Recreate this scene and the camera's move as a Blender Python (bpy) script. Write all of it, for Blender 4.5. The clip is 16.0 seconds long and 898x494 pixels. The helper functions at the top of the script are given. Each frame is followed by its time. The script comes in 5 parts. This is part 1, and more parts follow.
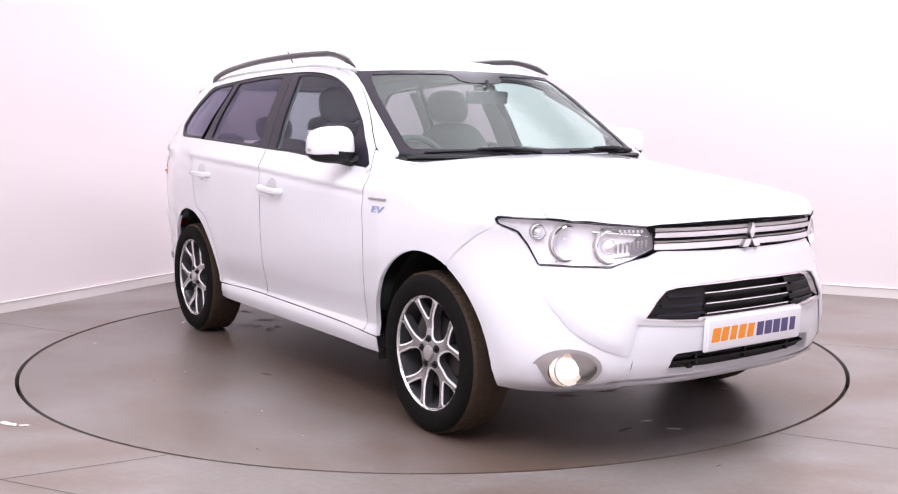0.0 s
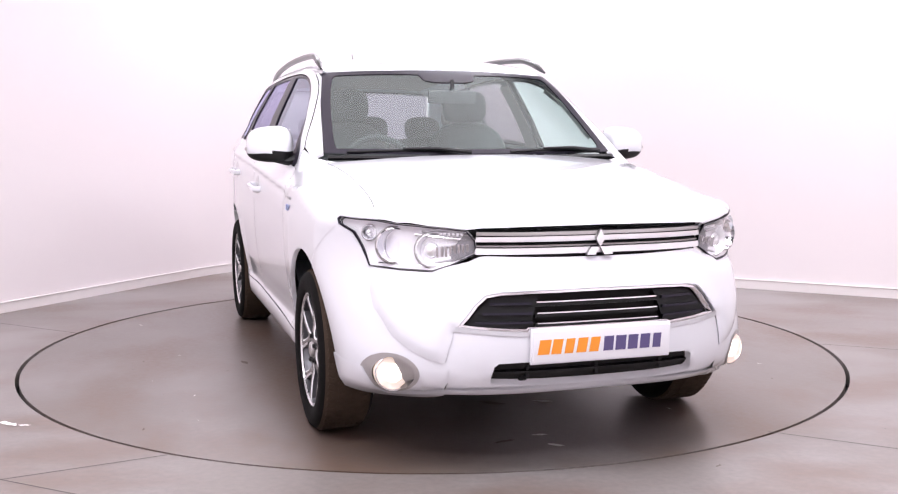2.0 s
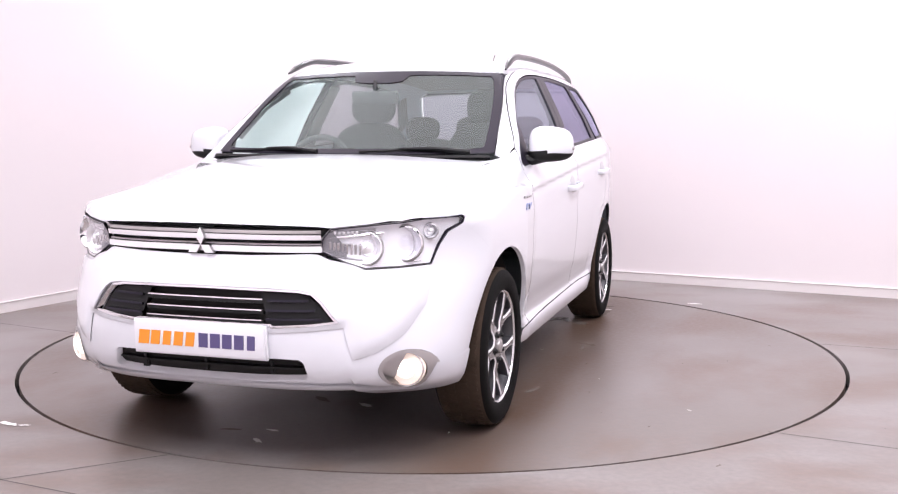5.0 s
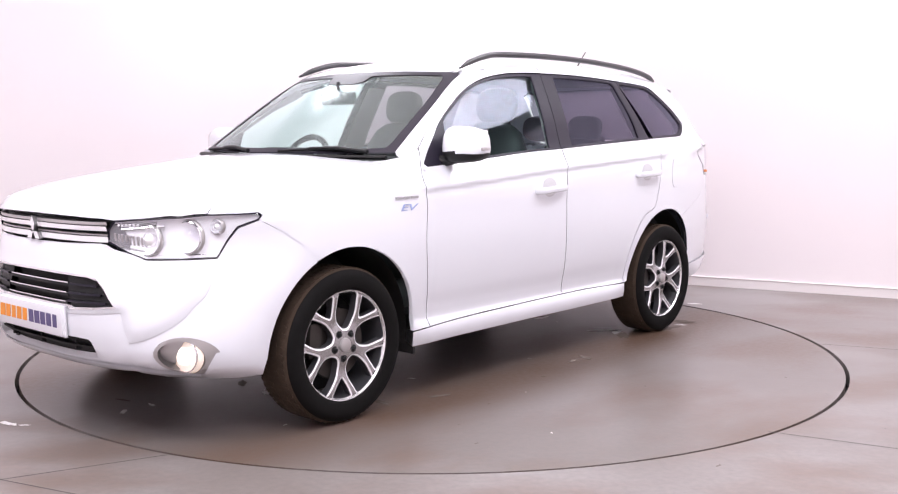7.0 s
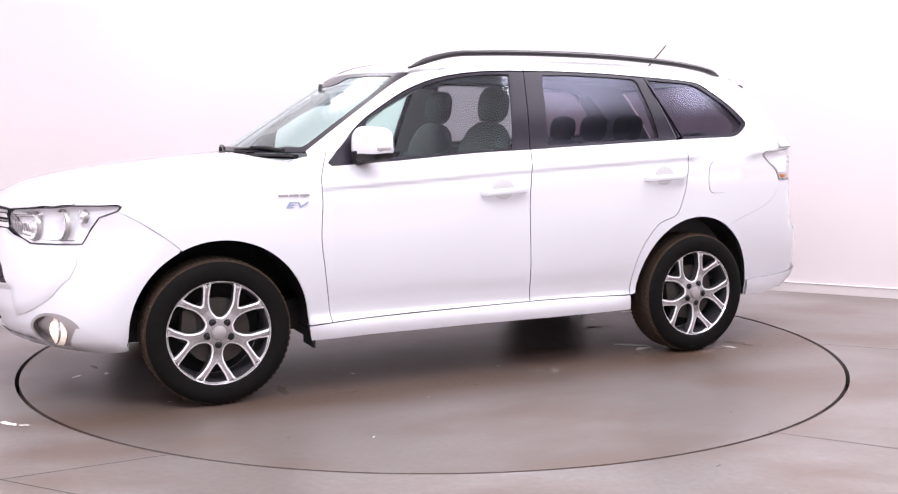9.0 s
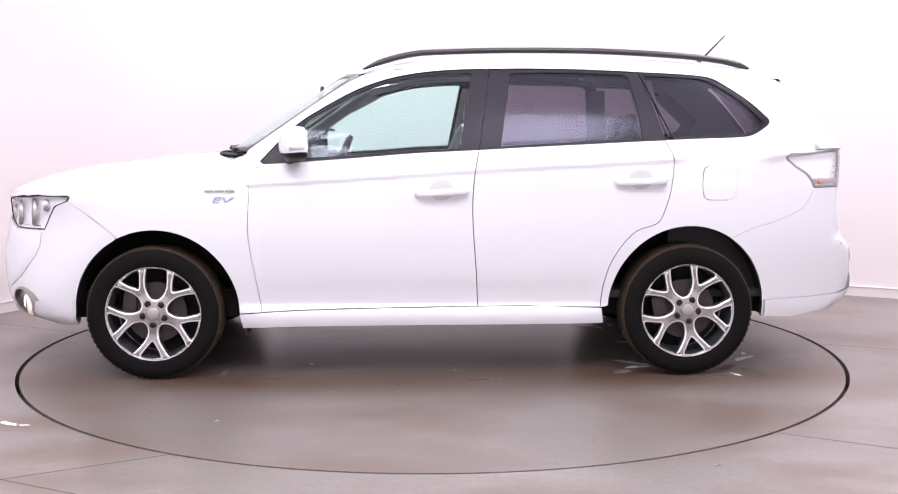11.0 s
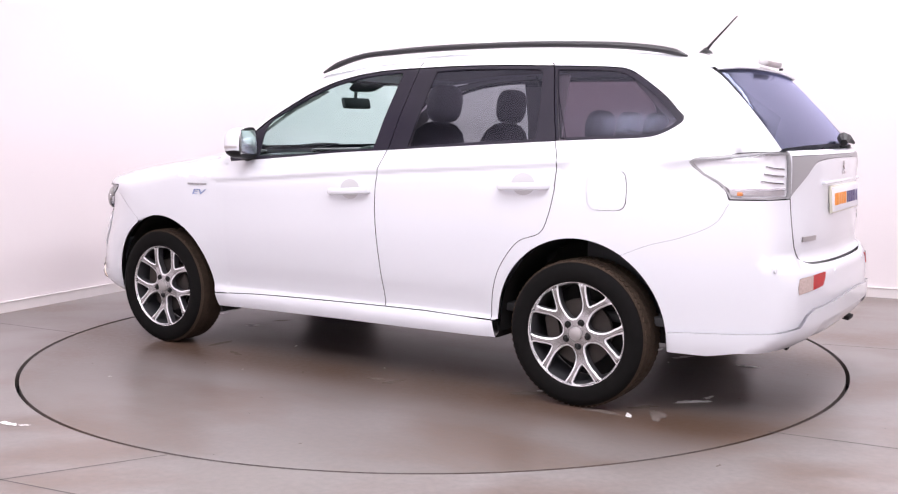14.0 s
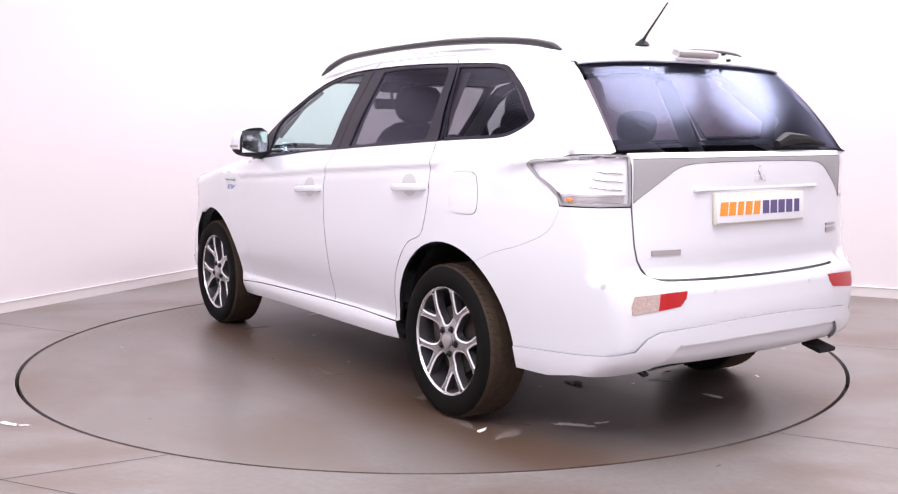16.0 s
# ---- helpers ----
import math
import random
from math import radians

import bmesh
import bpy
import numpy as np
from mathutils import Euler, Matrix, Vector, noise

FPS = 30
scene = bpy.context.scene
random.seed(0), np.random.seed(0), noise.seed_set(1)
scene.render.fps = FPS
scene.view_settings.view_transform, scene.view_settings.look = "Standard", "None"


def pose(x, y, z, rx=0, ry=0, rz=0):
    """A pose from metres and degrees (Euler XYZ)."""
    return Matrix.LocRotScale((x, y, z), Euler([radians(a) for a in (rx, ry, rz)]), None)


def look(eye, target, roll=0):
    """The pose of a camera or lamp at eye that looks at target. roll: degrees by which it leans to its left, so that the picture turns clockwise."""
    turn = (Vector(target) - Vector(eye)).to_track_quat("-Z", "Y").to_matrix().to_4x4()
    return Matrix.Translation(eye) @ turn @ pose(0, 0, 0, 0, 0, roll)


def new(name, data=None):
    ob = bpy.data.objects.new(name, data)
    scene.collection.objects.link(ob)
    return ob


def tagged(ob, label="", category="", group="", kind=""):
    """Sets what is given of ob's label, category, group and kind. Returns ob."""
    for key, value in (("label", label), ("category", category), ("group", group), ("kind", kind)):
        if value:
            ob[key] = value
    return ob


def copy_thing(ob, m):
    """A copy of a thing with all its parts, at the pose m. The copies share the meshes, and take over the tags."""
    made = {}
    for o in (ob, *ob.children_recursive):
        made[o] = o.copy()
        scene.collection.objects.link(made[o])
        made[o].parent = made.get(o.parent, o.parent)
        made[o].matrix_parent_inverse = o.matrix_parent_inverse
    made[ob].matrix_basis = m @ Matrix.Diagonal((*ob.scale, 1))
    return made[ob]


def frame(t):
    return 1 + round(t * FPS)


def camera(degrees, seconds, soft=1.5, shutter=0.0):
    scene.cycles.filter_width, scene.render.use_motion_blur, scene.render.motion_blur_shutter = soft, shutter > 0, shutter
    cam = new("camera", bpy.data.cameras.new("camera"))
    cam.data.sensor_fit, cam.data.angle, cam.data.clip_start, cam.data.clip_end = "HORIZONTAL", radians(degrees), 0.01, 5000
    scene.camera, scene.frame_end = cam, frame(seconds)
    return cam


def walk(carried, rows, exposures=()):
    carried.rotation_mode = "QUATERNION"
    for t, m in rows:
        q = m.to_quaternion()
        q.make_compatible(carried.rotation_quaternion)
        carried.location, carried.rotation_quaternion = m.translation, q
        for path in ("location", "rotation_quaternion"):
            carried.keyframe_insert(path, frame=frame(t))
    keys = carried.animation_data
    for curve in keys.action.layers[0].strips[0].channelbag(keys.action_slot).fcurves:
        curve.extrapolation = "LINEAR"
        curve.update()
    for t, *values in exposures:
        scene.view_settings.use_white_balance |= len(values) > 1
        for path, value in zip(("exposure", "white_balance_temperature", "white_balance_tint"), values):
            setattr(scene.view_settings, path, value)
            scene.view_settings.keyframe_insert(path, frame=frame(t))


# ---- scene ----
cam = camera(47.74, 16.0, soft=1.2)
EYE = pose(0, -5.772, 1.2175, 90 - 6.37, 0.0, -0.818)
walk(cam, [(0, EYE), (16, EYE)])

# ---- light: a photo studio with round soft lights under a dark ceiling ----
scene.view_settings.exposure = 0.0
world = bpy.data.worlds.new("world")
scene.world = world
world.use_nodes = True
world.node_tree.nodes["Background"].inputs["Color"].default_value = (1.0, 0.93, 0.97, 1)
world.node_tree.nodes["Background"].inputs["Strength"].default_value = 0.02
TINT = (1.0, 0.93, 0.965)
LAMP_PLACES = [(-1.5, -3.5), (1.0, -3.5), (2.7, -0.6), (4.1, 0.5), (-1.5, 3.1), (0.6, 2.6), (-0.4, -5.6), (2.6, -4.9), (-3.5, -3.8)]
SHEET = (0.3, -1.7, 4.05, 7.2, 7.0)      # a fill sheet added under the ceiling for even light: its middle and its two sides
lamp = bpy.data.lights.new("fill_sheet", "AREA")
lamp.shape, lamp.size, lamp.size_y, lamp.energy, lamp.color = "RECTANGLE", SHEET[3], SHEET[4], 198, TINT
new("fill_sheet_light", lamp).matrix_world = look(SHEET[:3], (SHEET[0], SHEET[1] + 0.0001, 0))
for lx, ly in LAMP_PLACES:
    lamp = bpy.data.lights.new("softbox", "AREA")
    lamp.shape, lamp.size, lamp.energy, lamp.color = "DISK", 1.5, 78, (0.94, 0.915, 0.99)
    new("softbox_light", lamp).matrix_world = look((lx, ly, 3.95), (lx, ly + 0.001, 0))


# ---- materials ----
def material(name, colour, rough=0.5, metal=0.0, coat=0.0, vary=0.0, vary_scale=8.0, bump=0.0, bump_scale=60.0,
             glow=None, glow_strength=0.0, shine=0.5):
    m = bpy.data.materials.new(name)
    m.use_nodes = True
    nodes, links = m.node_tree.nodes, m.node_tree.links
    b = nodes["Principled BSDF"]
    b.inputs["Base Color"].default_value = (*colour, 1)
    b.inputs["Roughness"].default_value = rough
    b.inputs["Specular IOR Level"].default_value = shine
    b.inputs["Metallic"].default_value = metal
    b.inputs["Coat Weight"].default_value = coat
    b.inputs["Coat Roughness"].default_value = 0.04
    if glow:
        b.inputs["Emission Color"].default_value = (*glow, 1)
        b.inputs["Emission Strength"].default_value = glow_strength
    if vary or bump:
        place = nodes.new("ShaderNodeTexCoord")
    if vary:
        n = nodes.new("ShaderNodeTexNoise")
        n.inputs["Scale"].default_value = vary_scale
        n.inputs["Detail"].default_value = 6
        ramp = nodes.new("ShaderNodeMapRange")
        ramp.inputs["To Min"].default_value, ramp.inputs["To Max"].default_value = 1 - vary, 1 + vary
        mix = nodes.new("ShaderNodeMix")
        mix.data_type, mix.blend_type = "RGBA", "MULTIPLY"
        mix.inputs["Factor"].default_value = 1
        mix.inputs["A"].default_value = (*colour, 1)
        links.new(place.outputs["Object"], n.inputs["Vector"])
        links.new(n.outputs["Fac"], ramp.inputs["Value"])
        links.new(ramp.outputs["Result"], mix.inputs["B"])
        links.new(mix.outputs["Result"], b.inputs["Base Color"])
    if bump:
        n2 = nodes.new("ShaderNodeTexNoise")
        n2.inputs["Scale"].default_value = bump_scale
        n2.inputs["Detail"].default_value = 4
        bp = nodes.new("ShaderNodeBump")
        bp.inputs["Strength"].default_value, bp.inputs["Distance"].default_value = bump, 0.004
        links.new(place.outputs["Object"], n2.inputs["Vector"])
        links.new(n2.outputs["Fac"], bp.inputs["Height"])
        links.new(bp.outputs["Normal"], b.inputs["Normal"])
    return m


def glass(name, tint, gloss_rough=0.0, base_gloss=0.06, coat_tint=(1, 1, 1)):
    """A thin sheet: tinted see-through, with more gloss towards its edge-on parts."""
    m = bpy.data.materials.new(name)
    m.use_nodes = True
    nodes, links = m.node_tree.nodes, m.node_tree.links
    nodes.remove(nodes["Principled BSDF"])
    clear, shine = nodes.new("ShaderNodeBsdfTransparent"), nodes.new("ShaderNodeBsdfGlossy")
    mix, edge = nodes.new("ShaderNodeMixShader"), nodes.new("ShaderNodeLayerWeight")
    power, scale = nodes.new("ShaderNodeMath"), nodes.new("ShaderNodeMapRange")
    clear.inputs["Color"].default_value = (*tint, 1)
    shine.inputs["Roughness"].default_value = gloss_rough
    shine.inputs["Color"].default_value = (*coat_tint, 1)
    edge.inputs["Blend"].default_value = 0.5
    power.operation = "POWER"
    power.inputs[1].default_value = 5.0
    scale.inputs["To Min"].default_value, scale.inputs["To Max"].default_value = base_gloss, 1.0
    links.new(edge.outputs["Facing"], power.inputs[0])
    links.new(power.outputs["Value"], scale.inputs["Value"])
    links.new(scale.outputs["Result"], mix.inputs["Fac"])
    links.new(clear.outputs["BSDF"], mix.inputs[1])
    links.new(shine.outputs["BSDF"], mix.inputs[2])
    links.new(mix.outputs["Shader"], nodes["Material Output"].inputs["Surface"])
    return m


def floor_material(name, colour, stain, lanes=0.0):
    """Sealed grey floor with broad stains, fine grain and a dull sheen."""
    m = bpy.data.materials.new(name)
    m.use_nodes = True
    nodes, links = m.node_tree.nodes, m.node_tree.links
    b = nodes["Principled BSDF"]
    place = nodes.new("ShaderNodeTexCoord")
    broad, fine = nodes.new("ShaderNodeTexNoise"), nodes.new("ShaderNodeTexNoise")
    broad.inputs["Scale"].default_value, broad.inputs["Detail"].default_value = 0.9, 5
    fine.inputs["Scale"].default_value, fine.inputs["Detail"].default_value = 34, 8
    ramp = nodes.new("ShaderNodeValToRGB")
    ramp.color_ramp.elements[0].position, ramp.color_ramp.elements[1].position = 0.35, 0.65
    ramp.color_ramp.elements[0].color, ramp.color_ramp.elements[1].color = (*stain, 1), (*colour, 1)
    streak, squash = nodes.new("ShaderNodeTexNoise"), nodes.new("ShaderNodeMapping")
    squash.inputs["Scale"].default_value = (1.3, 2.3, 1.0)
    squash.inputs["Rotation"].default_value = (0, 0, 0.5)
    streak.inputs["Scale"].default_value, streak.inputs["Detail"].default_value = 0.8, 7
    patch = nodes.new("ShaderNodeMapRange")
    patch.inputs["From Min"].default_value, patch.inputs["From Max"].default_value = 0.47, 0.64
    patch.inputs["To Max"].default_value = 0.62
    brown = nodes.new("ShaderNodeMix")
    brown.data_type = "RGBA"
    brown.inputs["B"].default_value = (stain[0] * 0.80, stain[1] * 0.60, stain[2] * 0.48, 1)
    links.new(place.outputs["Object"], squash.inputs["Vector"])
    links.new(squash.outputs["Vector"], streak.inputs["Vector"])
    links.new(streak.outputs["Fac"], patch.inputs["Value"])
    links.new(patch.outputs["Result"], brown.inputs["Factor"])
    links.new(ramp.outputs["Color"], brown.inputs["A"])
    r2 = nodes.new("ShaderNodeMapRange")
    r2.inputs["To Min"].default_value, r2.inputs["To Max"].default_value = 0.60, 1.40
    mix = nodes.new("ShaderNodeMix")
    mix.data_type, mix.blend_type = "RGBA", "MULTIPLY"
    mix.inputs["Factor"].default_value = 1
    r3 = nodes.new("ShaderNodeMapRange")
    r3.inputs["To Min"].default_value, r3.inputs["To Max"].default_value = 0.22, 0.46
    for n in (broad, fine):
        links.new(place.outputs["Object"], n.inputs["Vector"])
    links.new(broad.outputs["Fac"], ramp.inputs["Fac"])
    links.new(fine.outputs["Fac"], r2.inputs["Value"])
    cut, side, away, lane = nodes.new("ShaderNodeSeparateXYZ"), nodes.new("ShaderNodeMath"), nodes.new("ShaderNodeMath"), nodes.new("ShaderNodeMapRange")
    worn, dust, dusty = nodes.new("ShaderNodeMath"), nodes.new("ShaderNodeMath"), nodes.new("ShaderNodeMix")
    side.operation, away.operation, worn.operation, dust.operation = "ABSOLUTE", "SUBTRACT", "MULTIPLY", "MULTIPLY"
    away.inputs[1].default_value = 0.78
    gap = nodes.new("ShaderNodeMath")
    gap.operation = "ABSOLUTE"
    lane.interpolation_type = "SMOOTHSTEP"
    lane.inputs["From Min"].default_value, lane.inputs["From Max"].default_value = 0.55, 0.0
    dust.inputs[1].default_value = lanes
    dusty.data_type = "RGBA"
    dusty.inputs["B"].default_value = (stain[0] * 0.62, stain[1] * 0.45, stain[2] * 0.34, 1)
    links.new(place.outputs["Object"], cut.inputs["Vector"])
    links.new(cut.outputs["Y"], side.inputs[0])
    links.new(side.outputs["Value"], away.inputs[0])
    links.new(away.outputs["Value"], gap.inputs[0])
    links.new(gap.outputs["Value"], lane.inputs["Value"])
    links.new(lane.outputs["Result"], worn.inputs[0])
    links.new(broad.outputs["Fac"], worn.inputs[1])
    links.new(worn.outputs["Value"], dust.inputs[0])
    links.new(dust.outputs["Value"], dusty.inputs["Factor"])
    links.new(brown.outputs["Result"], dusty.inputs["A"])
    links.new(dusty.outputs["Result"], mix.inputs["A"])
    links.new(r2.outputs["Result"], mix.inputs["B"])
    links.new(mix.outputs["Result"], b.inputs["Base Color"])
    links.new(fine.outputs["Fac"], r3.inputs["Value"])
    links.new(r3.outputs["Result"], b.inputs["Roughness"])
    bp = nodes.new("ShaderNodeBump")
    bp.inputs["Strength"].default_value, bp.inputs["Distance"].default_value = 0.12, 0.003
    links.new(fine.outputs["Fac"], bp.inputs["Height"])
    links.new(bp.outputs["Normal"], b.inputs["Normal"])
    return m


PAINT = material("white_paint", (0.732, 0.744, 0.79), 0.28, coat=1.0, vary=0.01, vary_scale=3)
BLACK = material("black_plastic", (0.010, 0.010, 0.011), 0.5, shine=0.3, bump=0.1, bump_scale=300)
GLOSS_BLACK = material("black_window_trim", (0.02, 0.017, 0.028), 0.35, shine=0.22)
RAIL = material("dark_grey_rail", (0.022, 0.021, 0.025), 0.35, coat=0.3)
RUBBER = material("tyre_rubber", (0.0055, 0.005, 0.005), 0.8, shine=0.12, vary=0.25, vary_scale=30, bump=0.2, bump_scale=120)
DUSTY = material("dusty_tread", (0.050, 0.034, 0.024), 0.9, shine=0.2, vary=0.3, vary_scale=25, bump=0.3, bump_scale=90)
ALLOY = material("machined_alloy", (0.44, 0.435, 0.44), 0.25, metal=0.9, vary=0.05, vary_scale=40)
CUT_ALLOY = material("bright_cut_alloy", (0.78, 0.775, 0.785), 0.22, metal=0.75)
GUNMETAL = material("dark_alloy", (0.13, 0.13, 0.14), 0.32, metal=0.7)
STEEL = material("brake_steel", (0.06, 0.052, 0.048), 0.5, metal=0.7, vary=0.2, vary_scale=30)
CHROME = material("chrome", (0.85, 0.85, 0.87), 0.08, metal=1.0)
SATIN = material("satin_silver", (0.46, 0.44, 0.44), 0.35, metal=0.6)
SATIN_DARK = material("dark_satin_plastic", (0.22, 0.215, 0.23), 0.4)
LAMP_CHROME = material("lamp_reflector", (0.90, 0.90, 0.92), 0.20, metal=0.55)
GREY_LAMP = material("lamp_body_silver", (0.91, 0.91, 0.93), 0.22, coat=0.6)
BRIGHT = material("bright_trim", (0.88, 0.87, 0.89), 0.2, metal=0.2)
FOG_GLOW = material("fog_lamp_glow", (0.88, 0.80, 0.74), 0.3, glow=(1.0, 0.76, 0.60), glow_strength=0.4)
FOG_HOT = material("fog_lamp_bulb", (1, 0.95, 0.9), 0.3, glow=(1.0, 0.88, 0.76), glow_strength=2.0)
AMBER = material("amber_lens", (0.7, 0.25, 0.08), 0.25, coat=0.5)
RED = material("red_reflector", (0.46, 0.012, 0.014), 0.2, shine=0.4, bump=0.4, bump_scale=220)
CLEAR_REFL = material("clear_reflector", (0.50, 0.38, 0.34), 0.25, coat=1.0, vary=0.3, vary_scale=90, bump=0.8, bump_scale=200)
GARNISH = material("grey_garnish", (0.34, 0.335, 0.345), 0.4, metal=0.1)
PLATE = material("plate_white", (0.78, 0.78, 0.82), 0.35, coat=0.3)
PLATE_YELLOW = material("plate_yellow", (0.62, 0.60, 0.50), 0.4)
ORANGE = material("orange_print", (0.85, 0.30, 0.03), 0.5)
PURPLE = material("purple_print", (0.10, 0.08, 0.20), 0.5)
BLUE = material("blue_print", (0.30, 0.36, 0.58), 0.35)
FABRIC = material("black_seat_leather", (0.028, 0.028, 0.031), 0.55, vary=0.1, bump=0.3, bump_scale=150)
CABIN_DARK = material("dark_cabin_plastic", (0.04, 0.04, 0.043), 0.6, vary=0.1, vary_scale=8)
HEADLINER = material("grey_headliner", (0.42, 0.41, 0.40), 0.9, vary=0.04, vary_scale=6)
UNDER = material("underbody_black", (0.009, 0.008, 0.008), 0.8, vary=0.3)
# Panel edges coloured grey: the gaps' shade is put into this material.
SEAM_SHADE = material("seam_shade_grey", (0.12, 0.12, 0.12), 0.8)
WINDSCREEN = glass("windscreen_glass", (0.86, 0.98, 0.955), 0.18, 0.12, (0.88, 1.0, 0.99))
DOOR_GLASS = glass("door_glass", (0.78, 0.95, 0.91), 0.07, 0.04, (0.82, 0.86, 1.0))
PRIVACY = glass("privacy_glass", (0.325, 0.29, 0.325), 0.22, 0.042, (0.74, 0.75, 1.0))
TAILGATE_GLASS = glass("tailgate_privacy_glass", (0.30, 0.29, 0.34), 0.16, 0.046, (0.66, 0.71, 1.0))
LENS = glass("lamp_lens", (0.95, 0.95, 0.97), 0.02, 0.05)
WALL = material("white_wall_paint", (0.775, 0.718, 0.735), 0.85, vary=0.015, vary_scale=1.5, bump=0.05, bump_scale=40)
UPPER = material("upper_wall_grey", (0.10, 0.10, 0.11), 0.8)
SKIRT = material("baseboard_gloss_white", (0.76, 0.715, 0.715), 0.35, vary=0.02)
FLOOR = floor_material("studio_floor", (0.245, 0.225, 0.222), (0.175, 0.152, 0.142))
TABLE = floor_material("turntable_deck", (0.212, 0.190, 0.186), (0.160, 0.138, 0.128), 1.6)
JOINT_GREY = material("joint_grey", (0.10, 0.09, 0.088), 0.7, vary=0.4, vary_scale=20)
GAP = material("table_gap_dark", (0.01, 0.01, 0.01), 0.8)
SCUFF = material("white_scuff", (0.80, 0.78, 0.77), 0.7, vary=0.3, vary_scale=60)
DARK_SCUFF = material("dark_scuff", (0.15, 0.12, 0.105), 0.7, vary=0.3, vary_scale=60)


# ---- building helpers ----
def mesh_object(name, verts, faces, mat, parent=None, label="", smooth=False, mats=None, mat_index=None):
    me = bpy.data.meshes.new(name)
    me.from_pydata([tuple(map(float, v)) for v in verts], [], faces)
    for m in (mats or [mat]):
        me.materials.append(m)
    if mat_index is not None:
        me.polygons.foreach_set("material_index", mat_index)
    if smooth:
        me.shade_smooth()
    ob = new(name, me)
    ob.parent = parent
    return tagged(ob, label)


def part(name, bm, mat, parent=None, label="", smooth=True, mats=None):
    bmesh.ops.recalc_face_normals(bm, faces=bm.faces)
    me = bpy.data.meshes.new(name)
    bm.to_mesh(me)
    bm.free()
    for m in (mats or [mat]):
        me.materials.append(m)
    if smooth:
        me.shade_smooth()
        me.set_sharp_from_angle(angle=radians(40))
    ob = new(name, me)
    ob.parent = parent
    return tagged(ob, label)


def bevel_box(bm, sx, sy, sz, m, bevel=0.01, segments=2, taper=1.0):
    made = bmesh.ops.create_cube(bm, size=1, matrix=Matrix.Diagonal((sx, sy, sz, 1)))["verts"]
    for v in made:
        if v.co.z > 0:
            v.co.x *= taper
            v.co.y *= taper
    edges = list({e for v in made for e in v.link_edges})
    out = bmesh.ops.bevel(bm, geom=edges, offset=bevel, segments=segments, profile=0.6, affect="EDGES")
    keep = {v for v in made if v.is_valid} | set(out["verts"])
    bmesh.ops.transform(bm, matrix=m, verts=list(keep))


def lathe(bm, profile, m, segments=48, mat=0, closed=False):
    """Turns a profile of (radius, y) round the y axis."""
    rings = []
    for r, y in profile:
        rings.append([bm.verts.new(m @ Vector((r * math.cos(a), y, r * math.sin(a))))
                      for a in (2 * math.pi * i / segments for i in range(segments))])
    pairs = list(zip(rings, rings[1:])) + ([(rings[-1], rings[0])] if closed else [])
    for a, b in pairs:
        for i in range(segments):
            j = (i + 1) % segments
            bm.faces.new((a[i], a[j], b[j], b[i])).material_index = mat
    return rings


def tube(bm, points, radius, sides=8, flat=1.0):
    """A rod along points; flat squeezes it upright."""
    pts = [Vector(p) for p in points]
    rings = []
    for i, p in enumerate(pts):
        d = (pts[min(i + 1, len(pts) - 1)] - pts[max(i - 1, 0)]).normalized()
        side = d.cross(Vector((0, 0, 1)))
        side = side.normalized() if side.length > 1e-4 else Vector((1, 0, 0))
        up = side.cross(d)
        r = radius[i] if isinstance(radius, (list, tuple)) else radius
        rings.append([bm.verts.new(p + side * r * math.cos(a) + up * r * flat * math.sin(a))
                      for a in (2 * math.pi * k / sides for k in range(sides))])
    for a, b in zip(rings, rings[1:]):
        for k in range(sides):
            bm.faces.new((a[k], a[(k + 1) % sides], b[(k + 1) % sides], b[k]))
    bm.faces.new(rings[0][::-1])
    bm.faces.new(rings[-1])


def curve(points, steps=6):
    """A smooth line through points of any dimension."""
    p = np.array(points, float)
    q = np.vstack([2 * p[0] - p[1], p, 2 * p[-1] - p[-2]])
    out = []
    for i in range(len(p) - 1):
        a, b, c, d = q[i:i + 4]
        for k in range(steps):
            t = k / steps
            out.append(0.5 * (2 * b + (c - a) * t + (2 * a - 5 * b + 4 * c - d) * t * t + (3 * b - a - 3 * c + d) * t ** 3))
    out.append(p[-1])
    return np.array(out)


# ---- the studio ----
CORNER, ALONG_L, ALONG_R = Vector((-1.34, 4.16)), Vector((-0.468, -0.884)), Vector((0.884, -0.468))
ROOM, WALL_TOP, ROUND = 9.3, 3.3, 1.5


def room_outline(inset=0.0):
    """The plan of the walls, from the far end of one to the far end of the other, with the rounded corner."""
    inner = CORNER + (ALONG_L + ALONG_R) * inset
    centre = inner + (ALONG_L + ALONG_R) * (ROUND - inset)
    pts = [inner + ALONG_L * ROOM]
    for i in range(25):
        a = math.pi / 2 * i / 24
        pts.append(centre - (ALONG_R * math.cos(a) + ALONG_L * math.sin(a)) * (ROUND - inset))
    pts.append(inner + ALONG_R * ROOM)
    return pts


